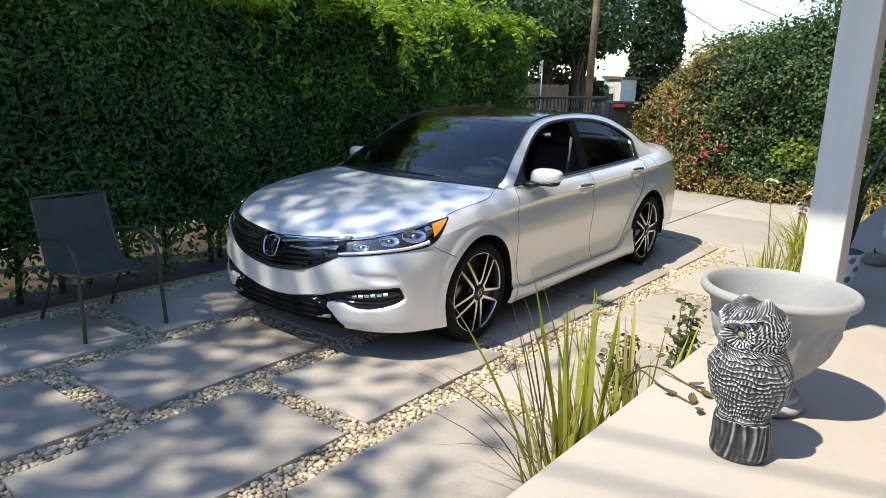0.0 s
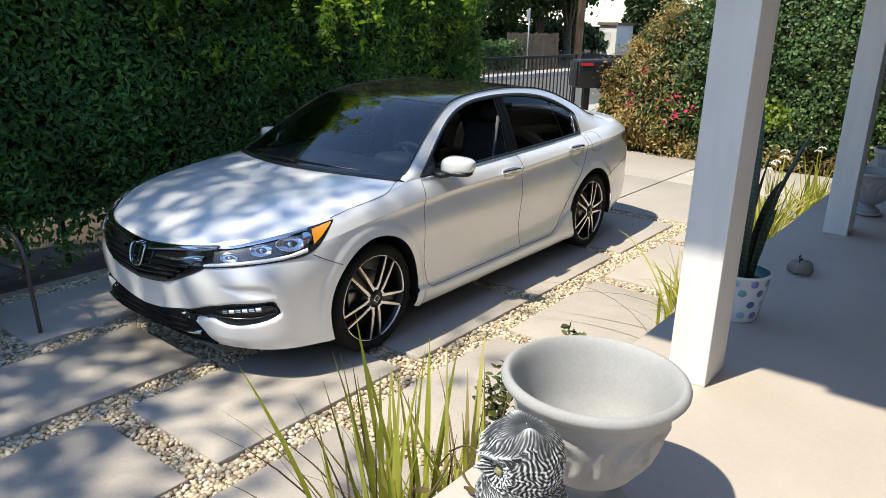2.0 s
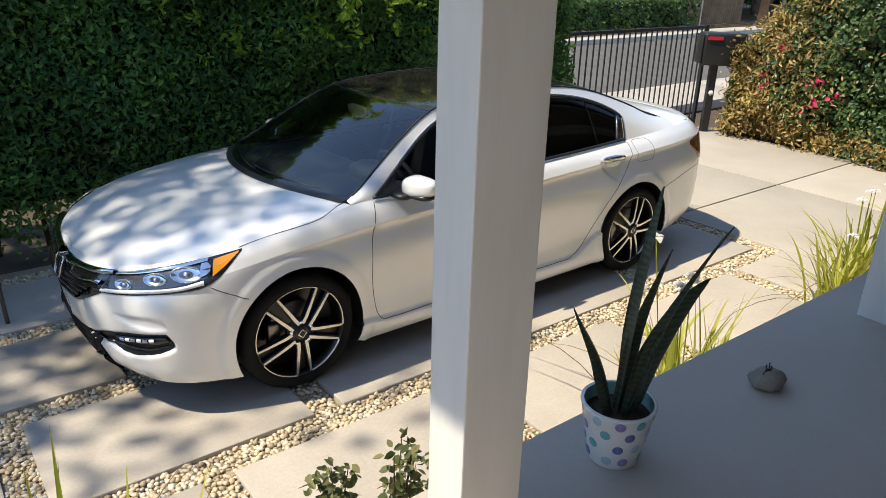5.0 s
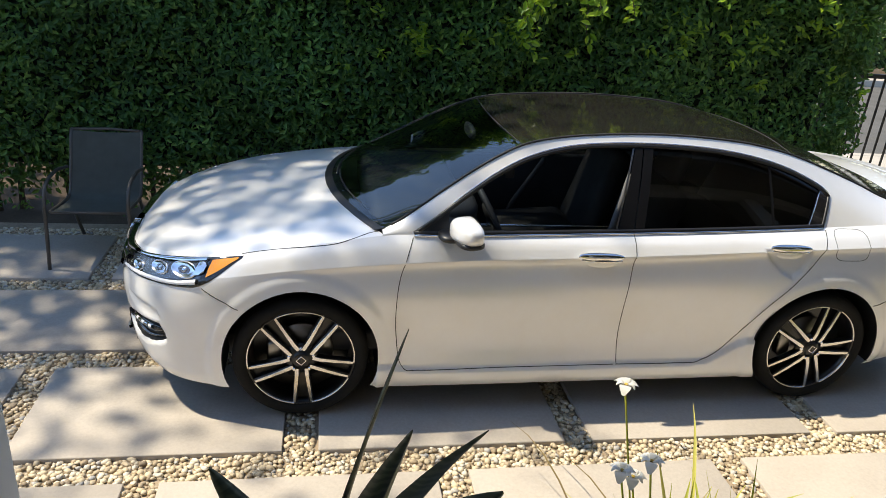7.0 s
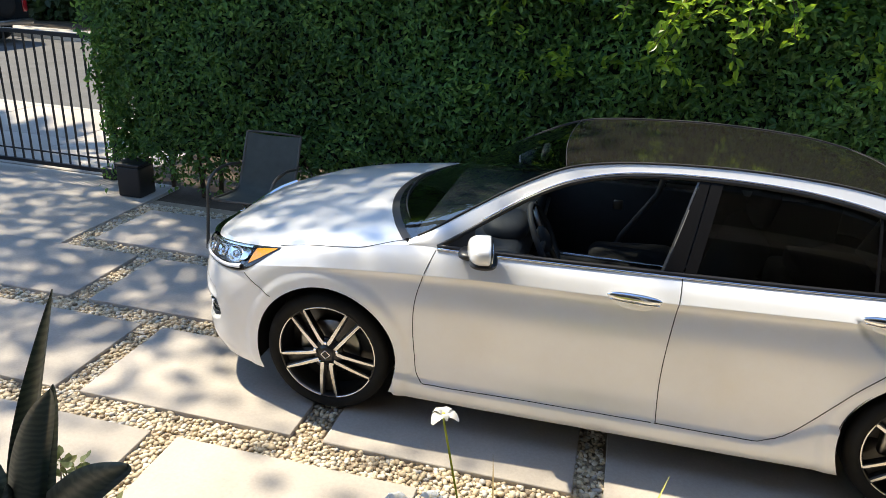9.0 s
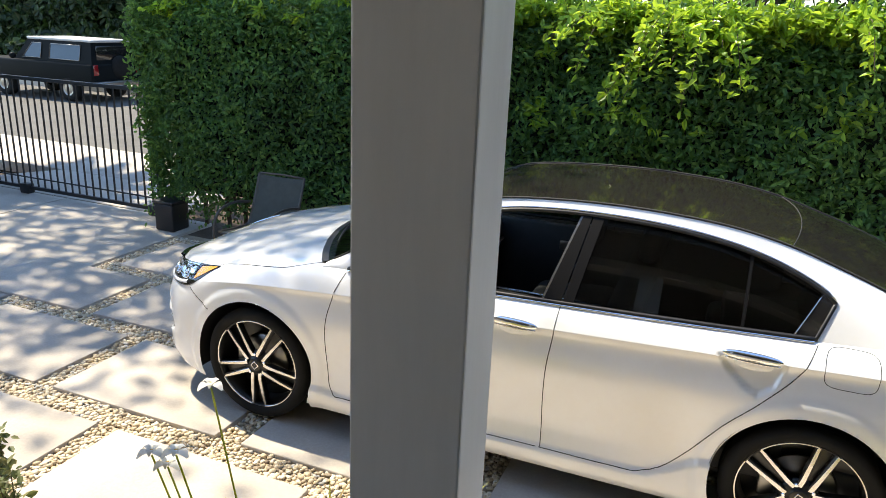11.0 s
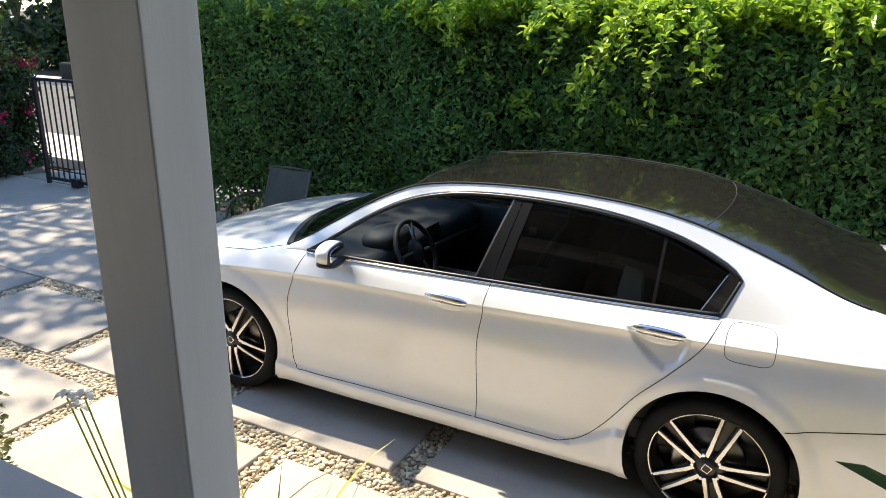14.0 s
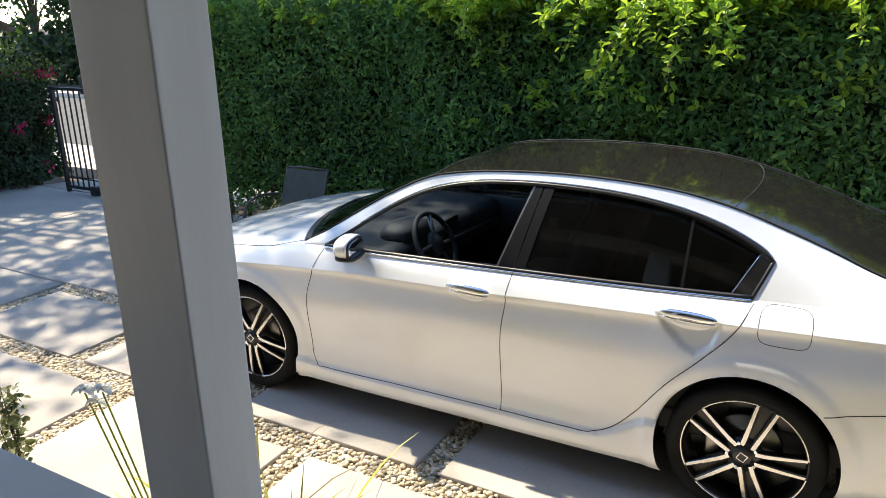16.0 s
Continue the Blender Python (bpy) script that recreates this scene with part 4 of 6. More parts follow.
M_SHOOT = leaf_like("young_leaf", [(0, (.09, .20, .02)), (.5, (.20, .36, .035)), (1, (.36, .50, .06))], .32, .5, (.6, .78, .06), 2.0)
shoots, stems = [], []
for k in range(620):
    # most of these bright leaves stay at x > -.3, imitating the sunlit fringe
    x0 = rng.uniform(HX0 + .1, HX1 - .1) if k % 7 == 0 else rng.uniform(-.3, HX1 - .05)
    p = np.array([x0, rng.uniform(HY - .10, 3.1) if k % 2 else rng.uniform(HY - .08, HY + .25), HTOP - rng.uniform(-.02, .16)])
    d = np.array([rng.normal() * .4, -rng.uniform(.05, .8), rng.uniform(.1, .9)])
    L = rng.uniform(.10, .28)
    c = np.array([p + d * L * q - np.array([0, 0, .55]) * (L * q) ** 2 * 2 for q in np.linspace(0, 1, 9)])
    stems.append(tube(c, .0022, 3, False))
    shoots.append(np.repeat(c, 3, 0) + rng.normal(size=(27, 3)) * .012)
for root, bend, tip, num in (((1.62, 2.55, 2.22), (1.68, 2.12, 2.10), (1.50, 1.89, 1.60), 20), ((1.90, 2.6, 2.2), (1.95, 2.2, 2.15), (1.93, 2.0, 1.72), 14), ((1.35, 2.55, 2.25), (1.3, 2.15, 2.22), (1.22, 1.98, 1.92), 12),
                             ((2.15, 2.55, 2.25), (2.2, 2.15, 2.2), (2.28, 2.03, 1.86), 12), ((2.9, 2.6, 2.3), (2.95, 2.2, 2.3), (3.0, 2.1, 2.02), 12), ((1.75, 2.5, 2.28), (1.8, 2.05, 2.28), (1.72, 1.9, 1.98), 14),
                             ((.35, 2.6, 2.25), (.33, 2.3, 2.25), (.3, 2.2, 2.02), 9), ((3.9, 2.6, 2.2), (3.95, 2.3, 2.2), (4.0, 2.2, 1.9), 10)):
    for j in range(3):
        jit = rng.normal(size=3) * (.0 if j == 0 else .09)
        c = spl([np.array(root) + jit, np.array(bend) + jit, np.array(tip) + jit * 1.3 + (0 if j == 0 else np.array([0, .03, .12]))], num)
        stems.append(tube(c, .003, 3, False))
        shoots.append(np.repeat(c, 4, 0) + rng.normal(size=(len(c) * 4, 3)) * .022)
for k in range(60):
    x0, z0 = rng.uniform(.2, HX1 - .1), rng.uniform(1.3, 2.15)
    p = np.array([x0, HY - .03, z0])
    L = rng.uniform(.05, .13)
    c = np.array([p + np.array([rng.normal() * .3, -.8, rng.uniform(-.2, .7)]) * L * q for q in np.linspace(0, 1, 4)])
    shoots.append(np.repeat(c, 2, 0) + rng.normal(size=(8, 3)) * .014)
sp = np.vstack(shoots)
part("shoot_wood", join(*stems), M_BARK, hedge)["kind"] = "stuff"
foliage("young_leaves", leaves(sp, np.tile((0, -.4, .8), (len(sp), 1)), .070, .46, droop=.2), M_SHOOT, hedge, "bright young leaves")
trunks = []
for k in range(26):
    x0, y0 = HX0 + .2 + k * .310 + rng.normal() * .06, 2.98 + rng.normal() * .08
    trunks.append(tube([(x0, y0, -.17), (x0 + rng.normal() * .03, y0, .3), (x0 + rng.normal() * .1, y0 - .03, .75)], [.026, .02, .014], 6))
    for s in (-1, 1):
        trunks.append(tube([(x0, y0, .2), (x0 + s * .12, y0 - .06, .42), (x0 + s * .2, y0 - .1, .75)], [.012, .01, .006], 5))
part("stem_frame", join(*trunks), M_BARK, hedge)


def shrub_wall(name, x0, x1, y0, y1, top, side, count, mats, label, base=.05, size=.075):
    """A bank of climbing shrub: its face looks along x, towards side."""
    ob = thing(name, (0, 0, 0), label, "shrub")
    n = count
    y = rng.uniform(y0, y1, n)
    h = top(y)
    z = base + (h - base) * rng.uniform(0, 1, n)
    xf = (x1 if side > 0 else x0)
    x = xf + side * .14 * wobble(y, z, scale=1.5) - side * rng.uniform(0, .28, n) - side * .35 * np.clip((z / h - .75) / .25, 0, 1) ** 2
    nt_ = int(n * .3)
    ty = rng.uniform(y0, y1, nt_)
    tx = rng.uniform(x0, x1, nt_)
    tz = top(ty) + .12 * wobble(tx, ty, scale=2) + rng.uniform(-.25, .1, nt_)
    ne = int(n * .18)
    ez, ex = rng.uniform(base, 1, ne) * top(np.full(ne, y1)), rng.uniform(x0, x1, ne)
    ey = y1 + .1 * wobble(ex, ez, scale=2) - rng.uniform(0, .2, ne)
    p = np.vstack([np.stack([x, y, z], -1), np.stack([tx, ty, tz], -1), np.stack([ex, ey, ez], -1)])
    nr = np.vstack([np.tile((side, 0, .35), (n, 1)), np.tile((0, 0, 1), (nt_, 1)), np.tile((0, 1, .3), (ne, 1))]).astype(float)
    pick = np.zeros(len(p), int)
    ys = np.linspace(y0, y1, 12)
    # stepped dark blocks paint the shade seen between the bank's leaves
    part("shade_core", join(*[box(x0 + .42, x1 - .42, a, b, 0, max(.3, float(top(np.array([(a + b) / 2]))[0]) - .27)) for a, b in zip(ys[:-1], ys[1:])]), M_CORE, ob, smooth=False)
    for k, (nm, mat, choose, sz) in enumerate(mats):
        m = choose(p) & (pick == 0)
        pick[m] = 1
        if m.any():
            times = 2 if "dry" in nm else 1
            at = np.repeat(p[m], times, 0)
            foliage(nm, leaves(at + (.06 * rng.normal(size=at.shape) if times > 1 else 0), np.repeat(nr[m], times, 0), sz, .7 if "flower" not in nm and "dry" not in nm else (.8 if "flower" in nm else .34), .15, .55, .5), mat, ob)
    return ob


M_IVY = leaf_like("ivy_leaf", [(0, (.028, .07, .028)), (.5, (.056, .118, .042)), (.9, (.105, .17, .055)), (1, (.20, .25, .07))], .42, .3, (.2, .35, .04))
M_DRY = leaf_like("dry_leaf", [(0, (.16, .10, .04)), (.35, (.30, .21, .07)), (.7, (.46, .33, .13)), (1, (.58, .46, .24))], .8, .3, (.6, .45, .1))
M_PINK = leaf_like("magenta_bract", [(0, (.40, .01, .08)), (.5, (.62, .02, .14)), (1, (.75, .06, .16))], .6, .4, (.9, .05, .2))
M_LIME = leaf_like("lime_leaf", [(0, (.16, .26, .03)), (1, (.30, .42, .06))], .5, .4, (.5, .6, .08))
# yellower, lighter leaf colour: sunlight painted into the bank's top
M_SUNTOP = leaf_like("sunlit_leaf", [(0, (.05, .09, .02)), (.6, (.12, .16, .03)), (1, (.22, .20, .06))], .5, .35, (.4, .45, .08))
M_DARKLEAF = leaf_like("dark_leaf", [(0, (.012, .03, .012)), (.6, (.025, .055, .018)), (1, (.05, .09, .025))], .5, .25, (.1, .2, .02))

top1 = lambda y: np.interp(y, [-6, -1.2, -.2, .4, 1.0, 1.6, 2.0, 2.4], [2.9, 2.9, 2.75, 2.5, 2.30, 2.12, 1.72, 1.25])


def spots(points, r):
    pts = np.array(points)
    return lambda p: (np.min(np.linalg.norm(p[:, None, 1:] - pts[None], axis=2), axis=1) < r) & (rng.uniform(size=len(p)) < .6)


dry1 = lambda p: rng.uniform(size=len(p)) < np.clip(.008 + .95 * np.exp(-((p[:, 1] - 1.95) / .6) ** 2) * (.35 + .65 * (wobble(p[:, 1], p[:, 2], scale=2.2) > -.25)) + .55 * (p[:, 2] < .32), 0, .9)
shrub_wall("flowering_shrub", 7.75, 9.4, -6, 2.45, top1, -1, 42000,
           [("flower_spray", M_PINK, spots([(1.256, .884), (.963, .753), (1.95, .91), (1.90, .77), (1.745, 1.227), (1.30, .55), (1.24, .66)], .06), .06), ("dry_leaves", M_DRY, dry1, .074),
            ("fern_leaves", M_LIME, lambda p: (np.hypot((p[:, 1] + .05) / .30, (p[:, 2] - .75) / .22) < 1) & (rng.uniform(size=len(p)) < .7), .08), ("leaves", M_IVY, lambda p: np.ones(len(p), bool), .056)],
           "overgrown ivy and bougainvillea bank with dry patches and pink flowers")
top2 = lambda y: np.interp(y, [-4, 0, 1.5, 2.6, 3.3], [1.88, 1.90, 1.88, 1.82, 1.62])
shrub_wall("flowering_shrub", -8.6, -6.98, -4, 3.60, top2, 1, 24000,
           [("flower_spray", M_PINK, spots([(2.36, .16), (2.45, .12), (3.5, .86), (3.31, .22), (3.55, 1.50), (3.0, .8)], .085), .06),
            # upper .22 m gets the sun-painted leaf colour
            ("sunlit_top_leaves", M_SUNTOP, lambda p: (p[:, 2] > top2(p[:, 1]) - .22) & (rng.uniform(size=len(p)) < .6), .055),
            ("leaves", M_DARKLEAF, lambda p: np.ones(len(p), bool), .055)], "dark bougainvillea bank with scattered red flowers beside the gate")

# ---- gates: each bar is a part ----
def gate(name, x0, x1, y, top, label, low=False):
    g = thing(name, ((x0 + x1) / 2, y, 0), label, "gate", "iron driveway gates")
    h = (x1 - x0) / 2
    part("top_rail", box(-h, h, -.016, .016, top - .040, top, .003), M_IRON, g, smooth=False)
    part("bottom_rail", box(-h, h, -.018, .018, .055, .095, .003), M_IRON, g, smooth=False)
    if low:
        part("lower_rail", box(-h, h, -.006, .006, .19, .205), M_IRON, g, smooth=False)
    for s in (-1, 1):
        part("gate_post", box(s * h - .025, s * h + .025, -.025, .025, 0, top + .01, .004), M_IRON, g, smooth=False)
    count = int(round((x1 - x0) / .113))
    bar = mesh_of("bar", box(-.0075, .0075, -.0075, .0075, .09, top - .02), M_IRON, False)
    for k in range(1, count):
        b = new("bar", bar)
        b.parent = g
        b.location = (-h + 2 * h * k / count, 0, 0)
    for q in (-.62, .88):
        part("roller", box(h * q, h * q + .14, -.05, .05, .0, .12, .015), M_IRON, g)
    return g


gate("driveway_gate", 4.70, 7.95, 3.03, 1.42, "black iron sliding gate with thin upright bars")
gate("driveway_gate", -6.12, -3.46, 2.97, 1.39, "black iron sliding gate beside the tall hedge", True)
box_ = thing("gate_motor", (-3.03, 2.66, 0), "dark metal gate motor box beside the hedge", "motor box")
part("housing", box(-.12, .12, -.12, .12, 0, .29, .02, 3), M_IRON, box_)
part("lid", box(-.13, .13, -.13, .13, .29, .32, .01, 2), M_IRON, box_)

# ---- the mailbox by the gate ----
M_FLAG = plain("flag_red", (.55, .02, .03), .5)
M_KNOB = plain("white_plastic", (.8, .8, .8), .4)
mb = thing("mailbox", (7.74, 2.70, 0), "black metal mailbox on a post with red flag", "mailbox", turn=-40)
part("post", box(-.05, .05, -.05, .05, 0, .94, .006), M_IRON, mb, smooth=False)
part("box", box(-.22, .36, -.16, .16, .93, 1.36, .035, 3), M_IRON, mb)
part("door", box(-.242, -.222, -.145, .145, .95, 1.335, .008, 2), M_IRON, mb)
part("flag", box(-.18, .02, -.178, -.166, 1.27, 1.315, .002), M_FLAG, mb, smooth=False)
part("reflector", moved(ball(.035, .02, .035, 14, 8), pose(0, -.07, .55)), M_KNOB, mb)

# ---- patio chair ----
M_FRAME = plain("chair_frame", (.10, .085, .07), .45, .3)
M_SLING = plain("chair_sling", (.070, .076, .064), .85, speck=.2)
ch = thing("patio_chair", (-1.44, 2.03, 0), "brown metal patio armchair with a grey-brown sling seat", "chair")
for s in (-1, 1):
    leg = spl([(s * .27, -.33, 0), (s * .265, -.30, .30), (s * .262, -.285, .50), (s * .262, -.22, .60), (s * .262, -.02, .635), (s * .255, .20, .60)], 30)
    part("arm", tube(leg, .013, 8), M_FRAME, ch)
    part("rear_leg", tube(spl([(s * .24, .33, 0), (s * .24, .20, .22), (s * .24, .10, .40)], 14), .013, 8), M_FRAME, ch)
    part("side_rail", tube(spl([(s * .24, -.26, .42), (s * .24, 0, .395), (s * .24, .14, .40), (s * .24, .22, .55), (s * .24, .335, .855)], 24), .012, 8), M_FRAME, ch)
prof = spl([(-.26, .42), (0, .392), (.13, .40), (.215, .55), (.33, .85)], 30)
sl = np.array([[(x, py, pz - .012 * (1 - (x / .235) ** 2)) for x in np.linspace(-.235, .235, 9)] for py, pz in prof])
sl2 = sl.copy()
sl2[:, :, 1] += .004
sl2[:, :, 2] -= .004
part("sling", join(grid(sl), grid(sl2, True)), M_SLING, ch)
part("cross_bar", tube([(-.24, -.26, .415), (.24, -.26, .415)], .011, 8), M_FRAME, ch)
part("top_bar", tube([(-.24, .335, .855), (0, .34, .863), (.24, .335, .855)], .011, 8), M_FRAME, ch)
ch.scale = (1, 1, .945)

# ---- house, porch, roof ----
porch = thing("porch", (0, 0, 0), "raised smooth concrete porch along the house", "porch", kind="structure")
part("slab", box(-9, 12, -5.6, PORCH_Y, -.4, PORCH_Z, .012, 3), M_PORCH, porch)
# unseen wall closing the place behind the camera
solid("wall_house", box(-9, 12, -5.8, -5.6, -.4, 3.6), M_WALL, "unseen house wall, dark grey to keep bounce light low", "wall", kind="structure", smooth=False)
# invented dark tone for an unseen ceiling, dims glass reflections and bounce
M_SOFFIT = plain("soffit_dim", (.24, .24, .235), .6, speck=.05)
solid("porch_ceiling", box(-1.78, 12, -5.6, -1.18, 3.15, 3.25), M_SOFFIT, "unseen porch ceiling, darkened to weaken its reflection in the car glass", "ceiling", kind="structure", smooth=False)
# unseen roof: eave casts the porch shadow, pitch added to block sky
slope = np.array([(y, z) for y, z in ((-1.12, 3.26), (-1.12, 3.36), (-8.0, 5.55), (-14.5, 3.5), (-14.5, 3.4), (-8.0, 5.44))])
rv = np.array([(x, y, z) for x in (-1.82, 12.2) for y, z in slope])
solid("porch_roof", (rv, [[0, 1, 7, 6], [1, 2, 8, 7], [2, 3, 9, 8], [3, 4, 10, 9], [4, 5, 11, 10], [5, 0, 6, 11], [5, 4, 3, 2, 1, 0], [6, 7, 8, 9, 10, 11]]), M_BARK, "unseen brown pitched roof over house and porch, shades it and blocks sky", "roof", kind="structure", smooth=False)
solid("porch_beam", box(-1.7, 12, -2.12, -1.93, 2.95, 3.147), M_POST, "white painted porch beam", "beam", kind="structure", smooth=False)


def post_paint():
    m, nt, b = nodes_of("post_paint_worn")
    base = ramp(nt, noise_tex(nt, 2.5, 6, .6, stretch=(4, 4, .5)), [(.3, (.66, .65, .63)), (.7, (.76, .75, .73))])
    nt.links.new(base, b.inputs["Base Color"])
    b.inputs["Roughness"].default_value = .48
    bumped(nt, b, noise_tex(nt, 30, 6, .6, stretch=(5, 5, .3)), .12, .004)
    return m


M_POSTW = post_paint()
for px, py in ((-.611, -2.098), (1.810, -2.098), (4.231, -2.098), (6.652, -2.098)):
    solid("porch_post", box(px, px + .193, py, py + .131, PORCH_Z, 2.948, .004), M_POSTW, "white painted square timber porch post", "post", "porch posts", smooth=False)

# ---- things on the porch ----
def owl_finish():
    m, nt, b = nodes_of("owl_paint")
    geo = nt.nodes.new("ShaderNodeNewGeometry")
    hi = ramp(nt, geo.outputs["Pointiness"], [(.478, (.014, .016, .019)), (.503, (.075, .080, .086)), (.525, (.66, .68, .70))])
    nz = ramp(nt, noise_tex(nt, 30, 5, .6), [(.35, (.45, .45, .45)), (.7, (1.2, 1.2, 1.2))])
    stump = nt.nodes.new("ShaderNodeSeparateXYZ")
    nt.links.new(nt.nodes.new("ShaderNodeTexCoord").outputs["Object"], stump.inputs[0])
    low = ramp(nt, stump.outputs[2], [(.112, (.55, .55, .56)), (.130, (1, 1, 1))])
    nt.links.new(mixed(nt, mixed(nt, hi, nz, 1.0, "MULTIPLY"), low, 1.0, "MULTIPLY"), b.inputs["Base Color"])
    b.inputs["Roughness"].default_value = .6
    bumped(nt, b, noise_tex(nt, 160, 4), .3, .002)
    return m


def owl_statue():
    """A cast owl on a stump, facing -x, with rows of feathers; its base at the origin."""
    n, m = 288, 280
    prof = spl([(.001, .0), (.062, .001), (.068, .01), (.067, .06), (.064, .115), (.060, .13), (.068, .165), (.080, .21), (.086, .26), (.083, .295), (.076, .318), (.074, .335), (.078, .36), (.079, .385), (.071, .415), (.046, .437), (.001, .444)], m)
    th = np.linspace(0, 2 * np.pi, n, endpoint=False)
    R, T = np.meshgrid(prof[:, 0], th, indexing="ij")
    Z = np.tile(prof[:, 1][:, None], (1, n))
    front = np.cos(T)
    feather = (Z > .125) & (Z < .33)
    row = (Z - .125) / .0150 + .42 * np.sin(2.3 * T + .7) + .24 * np.sin(5 * T + 47 * Z) + .14 * np.sin(11 * T - 90 * Z)
    cell = np.floor(row)
    ridge = (1 - row % 1) ** 1.3
    stroke = np.sin(T * 31 + 5.1 * cell + 2.2 * np.sin(7 * T + cell) + 40 * Z) * np.sin(T * 19 + 2.3 * cell + 1.3 * np.sin(4 * T))
    rough_ = np.sin(23 * T + 4 * np.sin(70 * Z)) * np.sin(90 * Z + 5 * np.sin(5 * T)) + .6 * np.sin(37 * T - 120 * Z + 2 * np.sin(9 * T))
    side_ = np.clip(1 - np.abs(np.abs(T - np.pi) - np.pi / 2) / .62, 0, 1) ** .5
    breast = np.where(feather, .0058 * ridge * (.62 + .38 * stroke) * (.75 + .35 * np.sin(3 * T + 50 * Z) * np.sin(2 * T - 31 * Z)), 0)
    quill = np.where(feather, .0030 * np.abs(np.sin(15 * T + 8 * np.sin(9 * Z))) ** .7 * (.6 + .4 * np.sin(60 * Z + 3 * T)), 0)
    bump = breast * (1 - side_) + quill * side_
    bump += np.where(Z <= .118, (.0016 * np.sin(17 * T + 3 * np.sin(20 * Z)) * (1 + np.sin(35 * Z + 4 * T + 2 * np.sin(6 * T))) + .007 * np.abs(np.sin(2 * T + .5)) - .002) * np.clip(Z / .02, 0, 1), 0)
    taper = np.clip(R / .075, 0, 1) ** 2
    bump += np.where(Z >= .33, (.0013 * rough_ + .0012 * np.sin(T * 21 + 3 * np.sin(Z * 160) + 2 * np.sin(5 * T)) * np.sin(Z * 300 + 6 * np.sin(T * 6))) * taper, 0)
    bump += .010 * np.exp(-((Z - .125) / .012) ** 2) * np.clip(front, 0, 1) * np.abs(np.sin(T * 3.5))
    wing = np.exp(-((np.abs(np.abs(T - np.pi) - np.pi / 2) - .15) / .42) ** 2) * np.clip((.30 - Z) / .04, 0, 1) * np.clip((Z - .13) / .03, 0, 1)
    bump += .014 * wing
    R = R + bump
    x, y, z = -R * front * 1.0, R * np.sin(T) * 1.08, Z.copy()
    # the face: sunk discs round the eyes, a brow and a beak
    for s in (-1, 1):
        d = np.hypot(y - s * .034, z - .372)
        face = (x < 0)
        x = x + np.where(face & (d < .038), .015 * (1 - (d / .038) ** 2) - .005 * np.abs(np.sin(np.arctan2(z - .372, y - s * .034) * 12)) * (d > .014), 0)
        brow = np.exp(-((z - .392 - .38 * np.abs(y)) / .009) ** 2) * face * (np.abs(y) < .07)
        x = x - .0085 * brow
        ear = np.exp(-(((y - s * .050) / .020) ** 2 + ((x + .012) / .03) ** 2)) * (z > .40)
        z = z + (.036 if s < 0 else .018) * ear
    beak = np.exp(-(y / .010) ** 2 - ((z - .358) / .018) ** 2) * (x < 0)
    x = x - .020 * beak
    def turned(x, y, z):
        a = radians(-34) * np.clip((z - .300) / .035, 0, 1)
        return x * np.cos(a) - y * np.sin(a), x * np.sin(a) + y * np.cos(a), z
    p = np.stack(turned(x, y, z), -1)
    p = np.concatenate([p, p[:, :1]], 1)
    body_ = grid(p, False)
    eyes = [moved(ball(.008, .0115, .0115, 18, 10), pose(0, 0, 0, 0, 0, -34) @ pose(-.061, s * .034, .372)) for s in (-1, 1)]
    v, f = join(body_, *eyes)
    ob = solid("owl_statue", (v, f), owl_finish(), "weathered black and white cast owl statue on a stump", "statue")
    ob.data.materials.append(plain("owl_eye", (.30, .27, .13), .3))
    for q in ob.data.polygons[len(body_[1]):]:
        q.material_index = 1
    return ob


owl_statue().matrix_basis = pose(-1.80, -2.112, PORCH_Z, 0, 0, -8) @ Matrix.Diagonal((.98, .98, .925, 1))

M_URN = stone_like("urn_stone", (.335, .335, .33), (.405, .405, .40), 4, 140, .65, .08, .03, (.9, 1.06))
M_TERRA = plain("terracotta", (.30, .14, .10), .7, speck=.2)


def urn(x, y, scale, label, turn=0):
    u = thing("garden_urn", (x, y, PORCH_Z), label, "urn", "stone garden urns", turn=turn)
    prof = spl([(.001, .028), (.085, .028), (.092, .034), (.092, .046), (.078, .056), (.055, .066), (.05, .078), (.062, .090), (.105, .115), (.140, .165), (.162, .22), (.178, .275), (.190, .30), (.206, .312), (.213, .322), (.209, .334), (.198, .338), (.186, .326), (.165, .27), (.14, .20), (.10, .15), (.001, .135)], 110)
    v, f = lathe(prof, 96)
    v = v.copy()
    th, r = np.arctan2(v[:, 1], v[:, 0]), np.hypot(v[:, 0], v[:, 1])
    outside = np.tile(np.arange(110) < 72, 96)
    band = np.clip((v[:, 2] - .14) / .03, 0, 1) * np.clip((.275 - v[:, 2]) / .03, 0, 1) * outside
    swirl = np.sin(10 * np.hypot((np.mod(th, 1.256) - .628) * 2.2, (v[:, 2] - .205) * 14) + 2 * np.arctan2(v[:, 2] - .205, np.mod(th, 1.256) - .628))
    k = 1 + band * np.maximum(swirl, -.3) * .06
    v[:, 0] *= k
    v[:, 1] *= k
    part("bowl", (v * scale * np.array([1, 1, 1.08]), f), M_URN, u)
    foot_v, foot_f = lathe([(.092, .011), (.106, .012), (.110, .018), (.106, .026), (.090, .034), (.001, .034)], 60)
    part("foot", (foot_v * scale, foot_f), M_URN, u)
    ring_v, ring_f = lathe([(.001, .001), (.098, .001), (.103, .006), (.101, .0115), (.001, .0115)], 60)
    part("base_ring", (ring_v * scale, ring_f), M_TERRA, u, "red-brown base ring")
    return u


